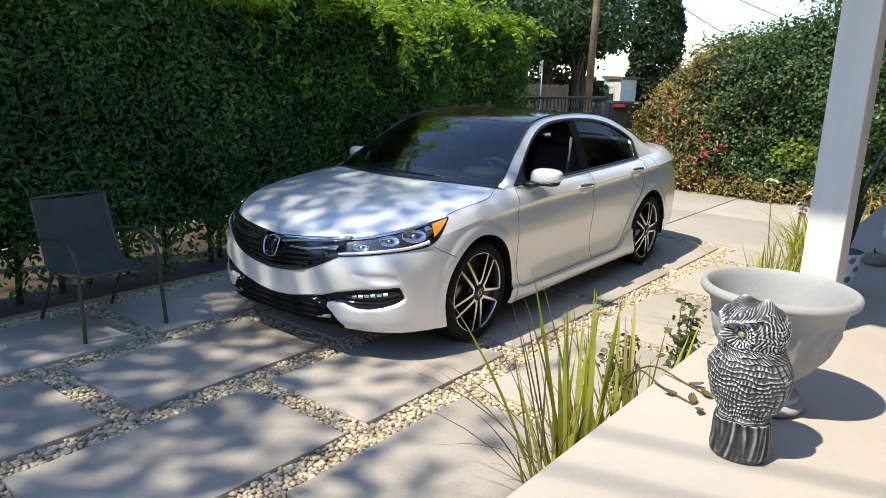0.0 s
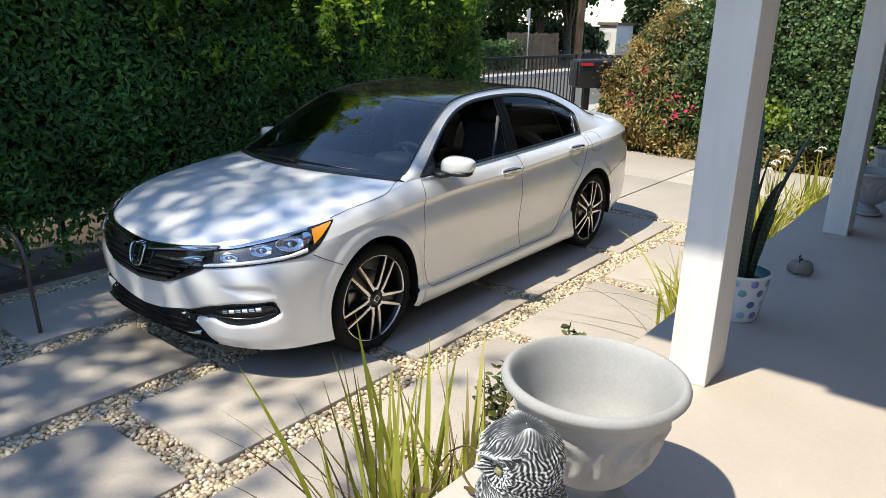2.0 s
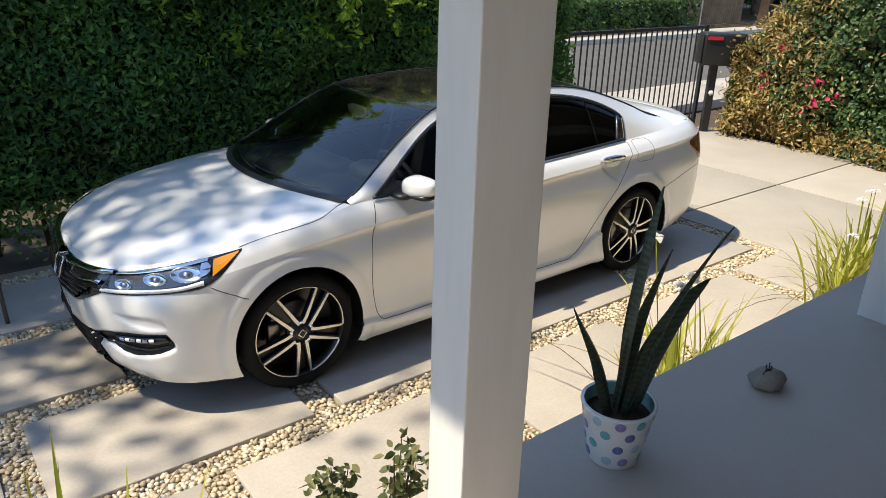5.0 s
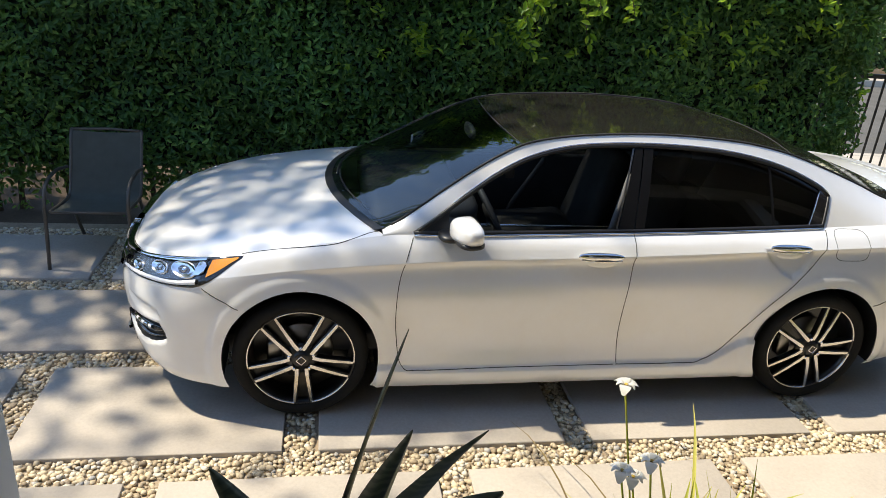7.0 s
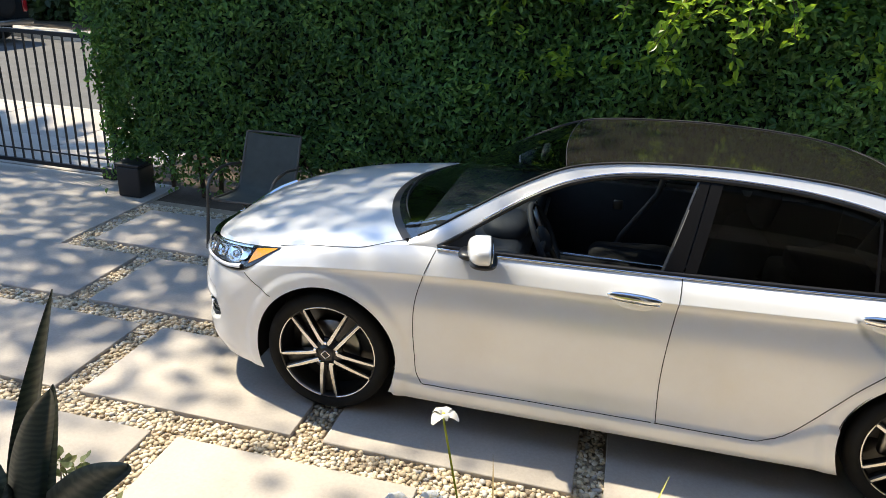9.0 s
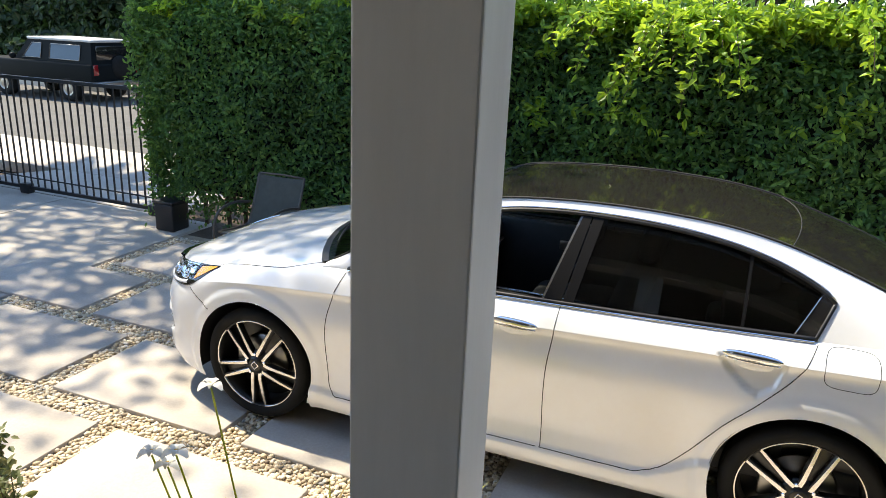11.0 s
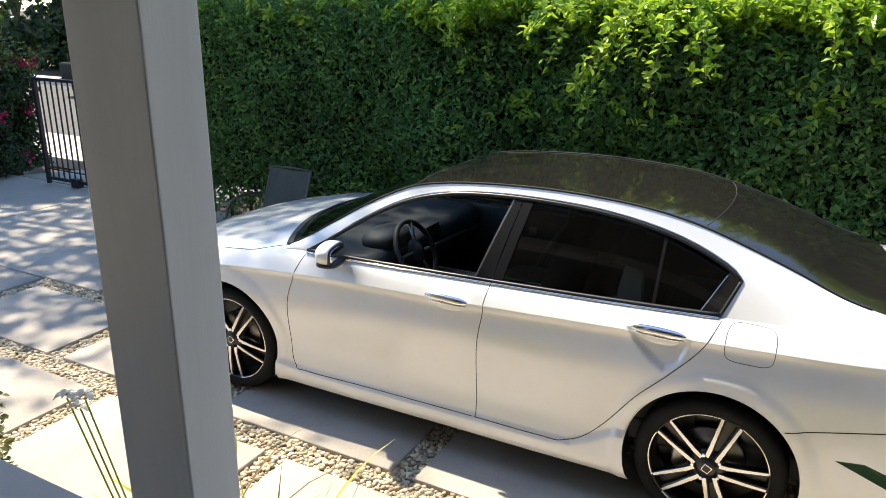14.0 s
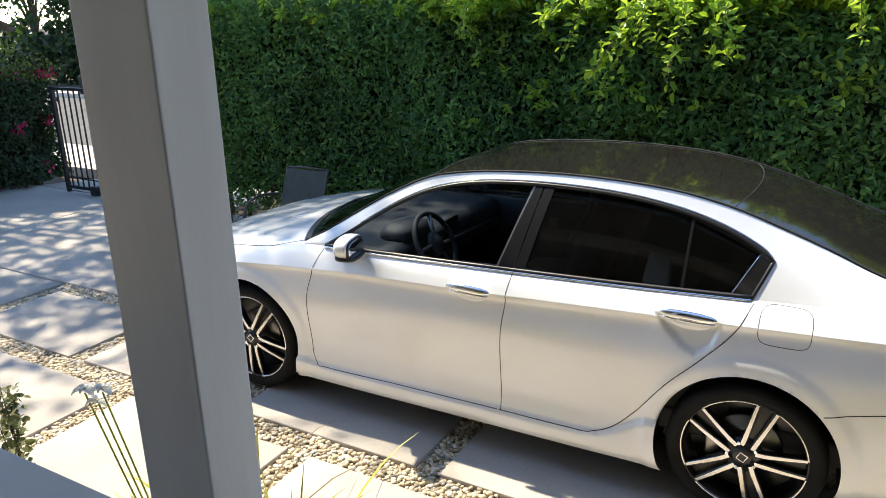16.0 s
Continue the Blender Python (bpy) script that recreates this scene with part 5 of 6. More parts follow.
urn(-1.44, -2.078, 1.03, "pale grey stone garden urn with scroll relief, empty")
M_SCRAP = plain("teal_wrapper", (.10, .36, .40), .35, speck=.3)
gx, gy = np.meshgrid(np.linspace(-.035, .035, 14), np.linspace(-.018, .018, 9), indexing="ij")
scrap = np.stack([gx, gy, .006 + .006 * np.sin(260 * gx + 3) * np.cos(190 * gy) + .004 * np.sin(410 * gy + 120 * gx)], -1)
low_ = scrap.copy()
low_[:, :, 2] -= .0008
solid("paper_scrap", join(grid(scrap), grid(low_, True)), M_SCRAP, "crumpled teal wrapper lying inside the stone urn", "litter").matrix_basis = pose(-1.42, -2.045, PORCH_Z + .152, 0, 0, 25)
urn(2.50, -2.09, .80, "grey stone garden urn standing in the porch shade", 40)

# polka-dot pot with a snake plant
M_POT = plain("pot_glaze", (.72, .73, .74), .3, coat=.4)
M_TEAL = plain("pot_inside", (.20, .38, .36), .5)
pot = thing("flower_pot", (.112, -1.979, PORCH_Z), "white ceramic flower pot with blue and teal dots", "plant pot")
pv = lathe([(.001, .0), (.075, .0), (.080, .006), (.096, .10), (.112, .195), (.117, .20), (.115, .206), (.106, .205)], 60)
part("pot_body", pv, M_POT, pot)
part("pot_lining", lathe([(.106, .205), (.098, .12), (.001, .12)], 48), M_TEAL, pot, "teal glazed inside")
part("soil", lathe([(.001, .165), (.102, .160)], 40), M_SOIL, pot)
dots = [plain("dot_glaze", c, .3, coat=.4) for c in ((.10, .14, .32), (.12, .36, .40), (.22, .20, .42), (.34, .52, .62))]
for r_, zc in enumerate((.035, .085, .135, .178)):
    rad = .078 + (.112 - .078) * zc / .195
    for k in range(9):
        a = radians(40 * k + 20 * (r_ % 2) + rng.uniform(-6, 6))
        m = pose(rad * math.cos(a), rad * math.sin(a), zc, 0, 0, math.degrees(a)) @ pose(0, 0, 0, 0, 100, 0)
        part("dot", moved(lathe([(.0165, 0), (.0155, .0016), (.001, .002)], 16), m), dots[(k * 3 + r_) % 4], pot)


def snake_leaf_finish():
    m, nt, b = nodes_of("snake_leaf")
    co = nt.nodes.new("ShaderNodeTexCoord")
    w = nt.nodes.new("ShaderNodeTexWave")
    w.bands_direction = "Z"
    w.inputs["Scale"].default_value, w.inputs["Distortion"].default_value, w.inputs["Detail"].default_value = 16, 9, 4
    nt.links.new(co.outputs["Object"], w.inputs[0])
    nt.links.new(ramp(nt, w.outputs[0], [(.25, (.030, .045, .027)), (.75, (.062, .080, .050))]), b.inputs["Base Color"])
    b.inputs["Roughness"].default_value = .45
    return m


M_SNAKE = snake_leaf_finish()
snake = thing("snake_plant", (.112, -1.979, PORCH_Z + .158), "dark green snake plant with tall stiff leaves", "plant")


def blade(ctrl, width, n=30, thick=.006, twist=.6, a0=0.0, tip=2.6):
    """A stiff, tapering leaf along a curve, with a shallow trough."""
    c = spl(ctrl, n)
    rows = []
    for k, q in enumerate(np.linspace(0, 1, n)):
        w = width * min(1, .55 + 1.2 * q) * (1 - q ** tip) ** .8 + .001
        a = a0 + twist * q
        s = np.array([math.cos(a), math.sin(a), 0])
        o = np.array([-math.sin(a), math.cos(a), 0]) * w * .35
        rows.append([c[k] - s * w + o, c[k] - s * w * .5 + o * .3, c[k] + (0, 0, 0), c[k] + s * w * .5 + o * .3, c[k] + s * w + o, c[k] + s * w * .5 + o * .3 - np.array([0, thick, 0]) * .5, c[k] - s * w * .5 + o * .3 - np.array([0, thick, 0]) * .5, c[k] - s * w + o])
    return grid(np.array(rows))


for ctrl, w, a in (([(0, 0, 0), (.05, .02, .33), (.152, .055, .695)], .034, .9), ([(.03, -.03, 0), (.12, -.03, .18), (.24, -.03, .31), (.342, -.03, .384)], .062, -.25), ([(.03, -.03, 0), (.09, -.05, .26), (.20, -.09, .48), (.275, -.115, .595)], .046, -.1),
                   ([(.02, .01, 0), (.08, .01, .28), (.164, .003, .51)], .040, -.3), ([(-.03, 0, 0), (-.09, .02, .2), (-.21, .04, .41)], .044, .2), ([(0, -.03, 0), (.05, -.05, .2), (.08, -.07, .30)], .026, .8)):
    part("leaf", blade(ctrl, w, a0=a, twist=.1 if w > .05 else .6, tip=5.5 if w > .05 else 2.6), M_SNAKE, snake)

# stone with a small dark twig on it
M_ROCK = stone_like("rock", (.26, .23, .19), (.40, .36, .31), 9, 60, .85, .4)
v, f = ball(.070, .058, .036, 28, 16, .85)
v = v * (1 + .08 * wobble(v[:, 0] * 30, v[:, 1] * 30 + v[:, 2] * 20)[:, None])
rock = thing("rock", (.905, -2.045, PORCH_Z + .029), "smooth tan stone with a dark twig ornament", "stone")
part("stone", (v, f), M_ROCK, rock)
tw = [tube(spl([(-.05, 0, .042), (-.01, .005, .05), (.02, -.005, .048), (.045, .01, .055)], 12), [.004] * 4 + [.009] * 4 + [.004] * 4, 6), tube(spl([(0, .005, .05), (-.008, .012, .068), (-.004, .012, .08)], 8), .0035, 6), tube(spl([(.014, 0, .05), (.02, .01, .07), (.024, .01, .082)], 8), .0035, 6)]
tw = join(*tw)
part("twig", (tw[0] * .72, tw[1]), M_IRON, rock)

# ribbed pot with a thick-stemmed succulent further along the porch
rib = thing("flower_pot", (3.45, -2.13, PORCH_Z), "pale ribbed plant pot on the porch", "plant pot")
v, f = lathe([(.001, 0), (.12, 0), (.13, .01), (.165, .26), (.185, .30), (.185, .32), (.17, .32), (.165, .30), (.001, .28)], 96)
v = v.copy()
th = np.arctan2(v[:, 1], v[:, 0])
kk = 1 + .035 * (np.sin(th * 24) > 0) * (v[:, 2] < .27) * (v[:, 2] > .02)
v[:, 0] *= kk
v[:, 1] *= kk
part("pot_body", (v, f), M_URN, rib, smooth=False)
suc = thing("succulent", (3.45, -2.13, PORCH_Z + .28), "tall bare-stemmed succulent with few green leaves", "plant")
sl_pts = []
for k in range(7):
    a = k * .9
    c = spl([(0, 0, 0), (.05 * math.cos(a), .05 * math.sin(a), .2), (.16 * math.cos(a), .16 * math.sin(a), .5), (.22 * math.cos(a), .22 * math.sin(a), .72)], 12)
    part("stem", tube(c, np.linspace(.024, .012, 12), 8), M_BARK, suc)
    sl_pts.append(np.repeat(c[-4:], 12, 0) + rng.normal(size=(48, 3)) * .04)
sl_pts = np.vstack(sl_pts)
foliage("leaves", leaves(sl_pts, np.tile((0, 0, 1), (len(sl_pts), 1)), .09, .35), M_IVY, suc)
hose = thing("garden_hose", (3.15, -1.93, PORCH_Z), "coiled green garden hose on the porch", "hose")
M_HOSE = plain("hose_green", (.03, .12, .07), .5)
for k in range(4):
    part("coil", tube([(.13 * math.cos(a) + .01 * k, .05 * math.sin(a * 1) * .4, .15 + .13 * math.sin(a) + .01 * k) for a in np.linspace(0, 2 * np.pi, 30)], .011, 6, False), M_HOSE, hose)

# ---- grassy clumps with white flowers along the porch ----
M_BLADE = leaf_like("iris_blade", [(0, (.16, .19, .03)), (.3, (.38, .41, .06)), (.75, (.54, .54, .11)), (1, (.52, .42, .19))], .45, .4, (.65, .65, .09), 3)
M_DEAD = leaf_like("dead_stem", [(0, (.06, .045, .02)), (.6, (.13, .095, .04)), (1, (.25, .18, .08))], .8, .1, (.3, .2, .1))
M_PETAL = leaf_like("white_petal", [(0, (.72, .72, .74)), (1, (.82, .82, .80))], .5, .3, (.85, .85, .8))
M_EYE = plain("flower_heart", (.55, .36, .05), .6)


def strip(base, lean, length, width, bend, n=9, twist=0.0):
    q = np.linspace(0, 1, n)
    side = np.array([-lean[1], lean[0], 0]) / (np.hypot(*lean[:2]) + 1e-6)
    side = side * math.cos(twist) + np.array([0, 0, 1]) * math.sin(twist) * .3
    h = np.array([lean[0], lean[1], 0])
    c = base + np.outer(q * length, np.array([0, 0, 1.0])) + np.outer((q ** 1.7) * length * bend, h) + np.outer(q * length * .12, h)
    c[:, 2] -= (q ** 3) * length * bend * .55
    w = width * np.where(q < .7, .7 + .43 * q, (1 - q) / .3) + .0006
    return np.stack([c - side * w[:, None], c + np.array([0, 0, -1]) * w[:, None] * .35, c + side * w[:, None]], 1)


def clump(x, y, z0, count, h, spread, label, flowers=(), dead=14, name="iris_clump", bias=(0, 0), arch=.70):
    ob = thing(name, (x, y, z0), label, "plant", "iris clumps")
    for nm, mat, num, hh, ww, bmax in (("blade_tuft", M_BLADE, count, h, .0098, arch), ("dead_tuft", M_DEAD, dead, h * .92, .0034, min(1.7, arch * 2.6))):
        pieces = []
        for k in range(num):
            a = rng.uniform(0, 2 * np.pi)
            b = np.array([rng.normal() * spread, rng.normal() * spread * .7, 0])
            pieces.append(grid(strip(b, (math.cos(a) + bias[0], math.sin(a) + bias[1]), hh * rng.uniform(.45, 1.08), ww * rng.uniform(.6, 1.25), bmax * rng.uniform(.05, 1) ** 1.3, twist=rng.uniform(-.6, .6))))
        part(nm, join(*pieces), mat, ob)["kind"] = "stuff"
    for fx, fy, fz in flowers:
        fl = part("flower", tube(spl([(fx * .35, fy * .35, 0), (fx * .75, fy * .75, fz * .6), (fx, fy, fz - .01)], 14), .0032, 5), M_BLADE, ob, "white iris flower on a thin stalk")
        for k in range(6):
            a = k * math.pi / 3
            d = np.array([math.cos(a), math.sin(a), 0])
            s = np.array([-d[1], d[0], 0])
            L, W = (.042, .017) if k % 2 == 0 else (.030, .009)
            rows = [[np.array([fx, fy, fz]) + d * L * q + np.array([0, 0, .012 * math.sin(q * 2.6) - .014 * q ** 3 + (0 if k % 2 == 0 else .012 * q)]) + s * W * e * math.sin(math.pi * (.08 + .84 * q)) for e in (-1, 0, 1)] for q in np.linspace(0, 1, 6)]
            part("petal", grid(np.array(rows)), M_PETAL, fl)
        part("heart", moved(ball(.006, .006, .004, 8, 6), pose(fx, fy, fz + .005)), M_EYE, fl)
    return ob


clump(-1.49, -1.50, -.03, 68, 1.0, .08, "clump of yellow-green iris blades with dead stalks by the porch", (), 46, bias=(-.15, .4), arch=.21)
clump(-1.28, -1.63, -.03, 30, .96, .045, "smaller clump of yellow-green iris blades by the porch", (), 12, bias=(.2, .3), arch=.28)
clump(1.35, -1.48, -.03, 150, .80, .15, "iris clump with white flowers in the pebble bed", ((-.391, .034, 1.159), (-.454, -.158, 1.02), (-.41, -.145, .985), (-.37, -.15, 1.04)), 20)
clump(3.75, -1.22, -.03, 130, .74, .13, "iris clump with many white flowers near the drive", ((-.05, 0, .84), (.05, .06, .80), (.12, -.02, .86), (.0, .08, .74), (-.12, .04, .78), (.2, 0, .9)), 14)
clump(3.30, -1.30, -.03, 45, .70, .09, "pale iris clump beside the porch edge", ((.02, .0, .62),), 10)
clump(5.1, -1.30, -.03, 90, .70, .12, "iris clump with white flowers by the far porch post", ((0, 0, .8), (.1, .05, .75)), 10)


M_ROSE = leaf_like("rose_leaf", [(0, (.05, .072, .022)), (.5, (.10, .12, .045)), (1, (.22, .20, .09))], .55, .25, (.3, .35, .12))


def leafy_sprig(x, y, h, stems, label):
    ob = thing("rose_sprig", (x, y, -.03), label, "plant", "leafy sprigs")
    pts = []
    for k in range(stems):
        a = rng.uniform(0, 6.28)
        c = spl([(0, 0, 0), (.02 * math.cos(a), .02 * math.sin(a), h * .5), (.06 * math.cos(a), .05 * math.sin(a), h * rng.uniform(.8, 1.05))], 14)
        part("stem", tube(c, np.linspace(.005, .002, 14), 5), M_BARK, ob)
        pts.append(np.repeat(c[5:], 5, 0) + rng.normal(size=(45, 3)) * .024)
    pts = np.vstack(pts)
    foliage("leaves", leaves(pts, np.tile((0, -.3, 1), (len(pts), 1)), .042, .6, .1, .6), M_ROSE, ob)


leafy_sprig(-.36, -1.45, .66, 5, "small leafy rose sprig growing beside the porch")
leafy_sprig(-.46, -1.20, .50, 4, "small leafy rose sprig with thin stems")
leafy_sprig(-.10, -1.40, .48, 3, "small leafy sprig at the porch edge")

# a dry stalk fallen over the porch edge
dry = thing("dry_stalk", (-1.50, -1.70, PORCH_Z), "dry brown stalk with shrivelled leaves fallen over the porch edge", "twig")
for pts in ([(.10, .10, -.10), (.02, .0, .012), (-.05, -.10, .010), (-.10, -.22, .004)], [(.14, .10, -.08), (.08, -.02, .014), (.04, -.14, .006), (-.02, -.25, .004)], [(.02, .0, .012), (-.08, -.04, .010), (-.16, -.06, .004)]):
    part("stem", tube(spl(pts, 14), .003, 5), M_DEAD, dry)
for lx, ly, a in ((-.10, -.22, .4), (-.07, -.16, 2.0), (-.02, -.25, 1.2), (-.14, -.05, 2.6), (.03, -.16, 5.0), (-.12, -.25, 3.3)):
    q = np.linspace(0, 1, 6)
    rows = [[(lx + math.cos(a) * .045 * u - math.sin(a) * e * .014 * math.sin(math.pi * (.1 + .85 * u)), ly + math.sin(a) * .045 * u + math.cos(a) * e * .014 * math.sin(math.pi * (.1 + .85 * u)), .006 + .012 * u * u + .006 * abs(e)) for e in (-1, 0, 1)] for u in q]
    part("leaf", grid(np.array(rows)), M_DEAD, dry)

# ---- paving: concrete drive, street, then the pavers ----
def slabs(name, rects, mat, label, thick=.17):
    root = thing(name, (0, 0, 0), label, "paving", kind="structure")
    for x0, x1, y0, y1 in rects:
        part("slab", box(x0, x1, y0, y1, -thick, 0, .006, 2), mat, root)
    return root


slabs("driveway_right", [(4.22, 6.05, -1.9, .62), (6.07, 7.9, -1.9, .62), (4.22, 6.05, .64, 2.98), (6.07, 7.9, .64, 2.98)], M_DRIVE, "pale grey-tan concrete driveway slabs by the gate")
slabs("driveway_left", [(-4.95, -2.82, .64, 3.02), (-7.2, -4.97, .64, 3.02), (-4.95, -2.82, -.27, .62), (-7.2, -4.97, -1.75, .62), (-4.95, -3.50, -1.75, -.29)], M_DRIVE, "pale concrete driveway slabs in dappled shade")
for nm, xs_ in (("apron_right", (4.6, 6.3, 8.0)), ("apron_left", (-6.9, -5.2, -3.5))):
    ap = thing(nm, (0, 0, 0), "pale concrete apron sloping from the gate to the street", "paving", kind="structure")
    for x0, x1 in zip(xs_[:-1], xs_[1:]):
        v, f = box(x0, x1 - .012, 3.04, 4.61, -.35, 0, .006, 2)
        v = v.copy()
        v[:, 2] -= np.where(v[:, 2] > -.2, .15 * (v[:, 1] - 3.04) / 1.57, 0)
        part("slab", (v, f), M_DRIVE, ap)
walkway = thing("pavement", (0, 0, 0), "pale concrete pavement along the street", "pavement", kind="structure")
for k in range(-22, 34):
    part("slab", box(k * 1.8, k * 1.8 + 1.785, 4.62, 6.05, -.32, -.150, .006, 2), M_DRIVE, walkway)
part("kerb", box(-60, 60, 6.07, 6.22, -.40, -.152, .015, 2), M_DRIVE, walkway)
solid("road", box(-60, 90, 6.225, 13.4, -.42, -.30), M_ROAD, "grey asphalt street", "road", kind="structure", smooth=False)
far = thing("far_pavement", (0, 0, 0), "pale concrete pavement across the street", "pavement", kind="structure")
part("kerb", box(-60, 90, 13.4, 13.55, -.45, -.14, .015, 2), M_DRIVE, far)
part("walk", box(-60, 90, 13.56, 14.4, -.35, -.142, .01), M_DRIVE, far)

solid("planting_bed", box(7.92, 12, -6, 3.02, -.34, -.10), M_SOIL, "bare soil bed under the ivy bank", "ground", kind="structure", smooth=False)
solid("planting_bed_left", box(-12, -7.22, -6, 3.3, -.34, -.02), M_SOIL, "bare soil bed under the dark bank", "ground", kind="structure", smooth=False)
solid("hedge_bed", box(-3.48, 4.6, 2.63, 4.55, -.34, -.03), M_SOIL, "bare soil strip under the hedge", "ground", kind="structure", smooth=False)
M_BED = stone_like("gravel_bed", (.26, .20, .14), (.42, .34, .25), 8, 40, .95, .6)
solid("gravel_bed", box(-3.48, 4.8, PORCH_Y, 2.62, -.16, -.026), M_BED, "fine tan gravel bed between the pavers", "gravel", kind="structure", smooth=False)


def gravel():
    """River pebbles in the joints and along the porch."""
    step = .0235
    gx, gy = np.meshgrid(np.arange(-3.5, 4.25, step), np.arange(PORCH_Y + .01, 2.5, step))
    p = np.stack([gx.ravel(), gy.ravel()], -1) + rng.uniform(-.009, .009, (gx.size, 2))
    free = np.ones(len(p), bool)
    for a, b, c, d in PAVERS:
        free &= ~((p[:, 0] > a - .004) & (p[:, 0] < b + .004) & (p[:, 1] > c - .004) & (p[:, 1] < d + .004))
    free &= ~((p[:, 0] < -2.815) & (p[:, 1] > -.275)) & ~((p[:, 1] < -.28) & (p[:, 0] < -3.49))
    p = p[free]
    bm = bmesh.new()
    bmesh.ops.create_icosphere(bm, subdivisions=1, radius=1)
    v, f = from_bm(bm)
    n = len(p)
    size = rng.uniform(.0095, .0185, (n, 1)) * np.stack([rng.uniform(.9, 1.5, n), rng.uniform(.8, 1.1, n), rng.uniform(.5, .85, n)], -1)
    a = rng.uniform(0, 2 * np.pi, n)
    q = v[None] * size[:, None] * (1 + .12 * rng.normal(size=(n, len(v), 1)))
    x = q[:, :, 0] * np.cos(a)[:, None] - q[:, :, 1] * np.sin(a)[:, None]
    y = q[:, :, 0] * np.sin(a)[:, None] + q[:, :, 1] * np.cos(a)[:, None]
    z = q[:, :, 2] + (-.022 + rng.uniform(-.004, .008, n))[:, None]
    w = np.stack([x + p[:, :1], y + p[:, 1:], z], -1).reshape(-1, 3)
    tagged(new("pebbles", fast_mesh("pebbles", w, f, M_PEBBLE, len(v), True)), "tan and grey river pebbles between the pavers", "gravel", kind="stuff")


gravel()

# ---- street things ----
def tree(name, x, y, h, r, count, mat, size, label, trunk=.16, squash=.8, clear=.35, lobes=9, lean=(0, 0)):
    ob = thing(name, (x, y, 0), label, "tree")
    part("trunk", tube(spl([(0, 0, -.2), (.05, .03, h * .2), (-.04, .06, h * .45), (.03, 0, h * .8)], 14), np.linspace(trunk, trunk * .35, 14), 10), M_BARK, ob)
    limbs, pts, nrm = [], [], []
    for k in range(lobes):
        a, e = k * 2.4 + rng.uniform(0, .6), rng.uniform(-.5, .9)
        c = np.array([math.cos(a) * r * .6 * math.cos(e), math.sin(a) * r * .6 * math.cos(e), h * (1 + clear) / 2 + math.sin(e) * (h * (1 - clear) / 2) * .75]) + np.array([*lean, 0])
        limbs.append(tube(spl([(0, 0, h * clear * .8), c * np.array([.4, .4, .8]), c], 8), np.linspace(trunk * .4, .02, 8), 6))
        n = count // lobes
        d = unit(rng.normal(size=(n, 3)))
        rr = rng.uniform(.55, 1.05, n)[:, None] * (1 + .25 * wobble(d[:, 0] * 3, d[:, 1] * 3 + d[:, 2] * 2, scale=1.3))[:, None]
        pts.append(c + d * rr * r * .55 * np.array([1, 1, squash]))
        nrm.append(d + np.array([0, 0, .4]))
    part("limb_frame", join(*limbs), M_BARK, ob)
    foliage("crown", leaves(np.vstack(pts), np.vstack(nrm), size, .6, .15, .8, .3), mat, ob)
    return ob


M_TREE = leaf_like("tree_leaf", [(0, (.025, .055, .018)), (.6, (.045, .09, .025)), (1, (.09, .14, .04))], .5, .3, (.2, .35, .05), .6)
tree("shade_tree", -9.6, 2.2, 7.6, 3.0, 5300, M_TREE, .17, "broad leafy street tree that shades the drive", .2, .5, .6, 13, (2.2, .6))
tree("shade_tree", -3.3, 4.5, 7.8, 2.3, 4000, M_TREE, .155, "leafy street tree behind the clipped hedge", .14, .5, .62, 11, (-.5, -1.1))

# ---- across the street ----
M_FENCE = stone_like("fence_wood", (.16, .10, .06), (.30, .20, .13), 2, 30, .85, .4)
M_WHITE = plain("white_stucco", (.72, .70, .66), .8, speck=.08)
M_SHINGLE = stone_like("shingles", (.13, .09, .07), (.24, .18, .14), 3, 30, .9, .5)
M_SIGN = plain("sign_metal", (.42, .43, .43), .4, .6)
M_CANOPY = plain("canopy_cloth", (.55, .66, .85), .7)
M_BLUE = plain("canopy_edge", (.06, .12, .45), .7)
fence = thing("board_fence", (27.9, 15.9, -.15), "weathered brown board fence across the street", "fence")
plank = mesh_of("plank", box(-.07, .07, -.012, .012, 0, 1.55), M_FENCE, False)
for k in range(30):
    b = new("plank", plank)
    b.parent = fence
    b.location = (-2.3 + k * .155, 0, rng.uniform(-.03, .05))
part("rail", box(-2.4, 2.4, .015, .05, 1.2, 1.28), M_FENCE, fence, smooth=False)
sign = thing("street_sign", (24.2, 14.0, 0), "thin metal sign post seen edge-on", "sign")
part("post", tube([(0, 0, 0), (.03, 0, 2.45)], .03, 8), M_SIGN, sign)
part("plate", box(-.02, .0, -.02, .12, 1.95, 2.4, .002), M_SIGN, sign, smooth=False)
pole = thing("utility_pole", (28.4, 13.85, -.15), "tall brown wooden utility pole with wires", "pole")
part("pole", tube([(0, 0, 0), (.25, 0, 10.5)], [.19, .13], 12), M_FENCE, pole)
part("cross_arm", box(-.6, 1.1, -.06, .06, 9.4, 9.55), M_FENCE, pole, smooth=False)
for k, (y0, z0, x1, y1, z1) in enumerate(((0, 9.6, 62, -7, 7.4), (.5, 8.6, 62, -3, 6.0), (-.5, 9.5, 62, -14, 9.2), (0, 7.6, 62, 6, 4.4))):
    q = np.linspace(0, 1, 24)
    part("wire", tube(np.stack([.2 + q * x1, y0 + (y1 - y0) * q, z0 + (z1 - z0) * q - 2.2 * q * (1 - q)], -1), .028, 5), M_IRON, pole)
garage = thing("garage", (51.5, 22.9, -.35), "white stucco garage with a brown roof across the street", "building")
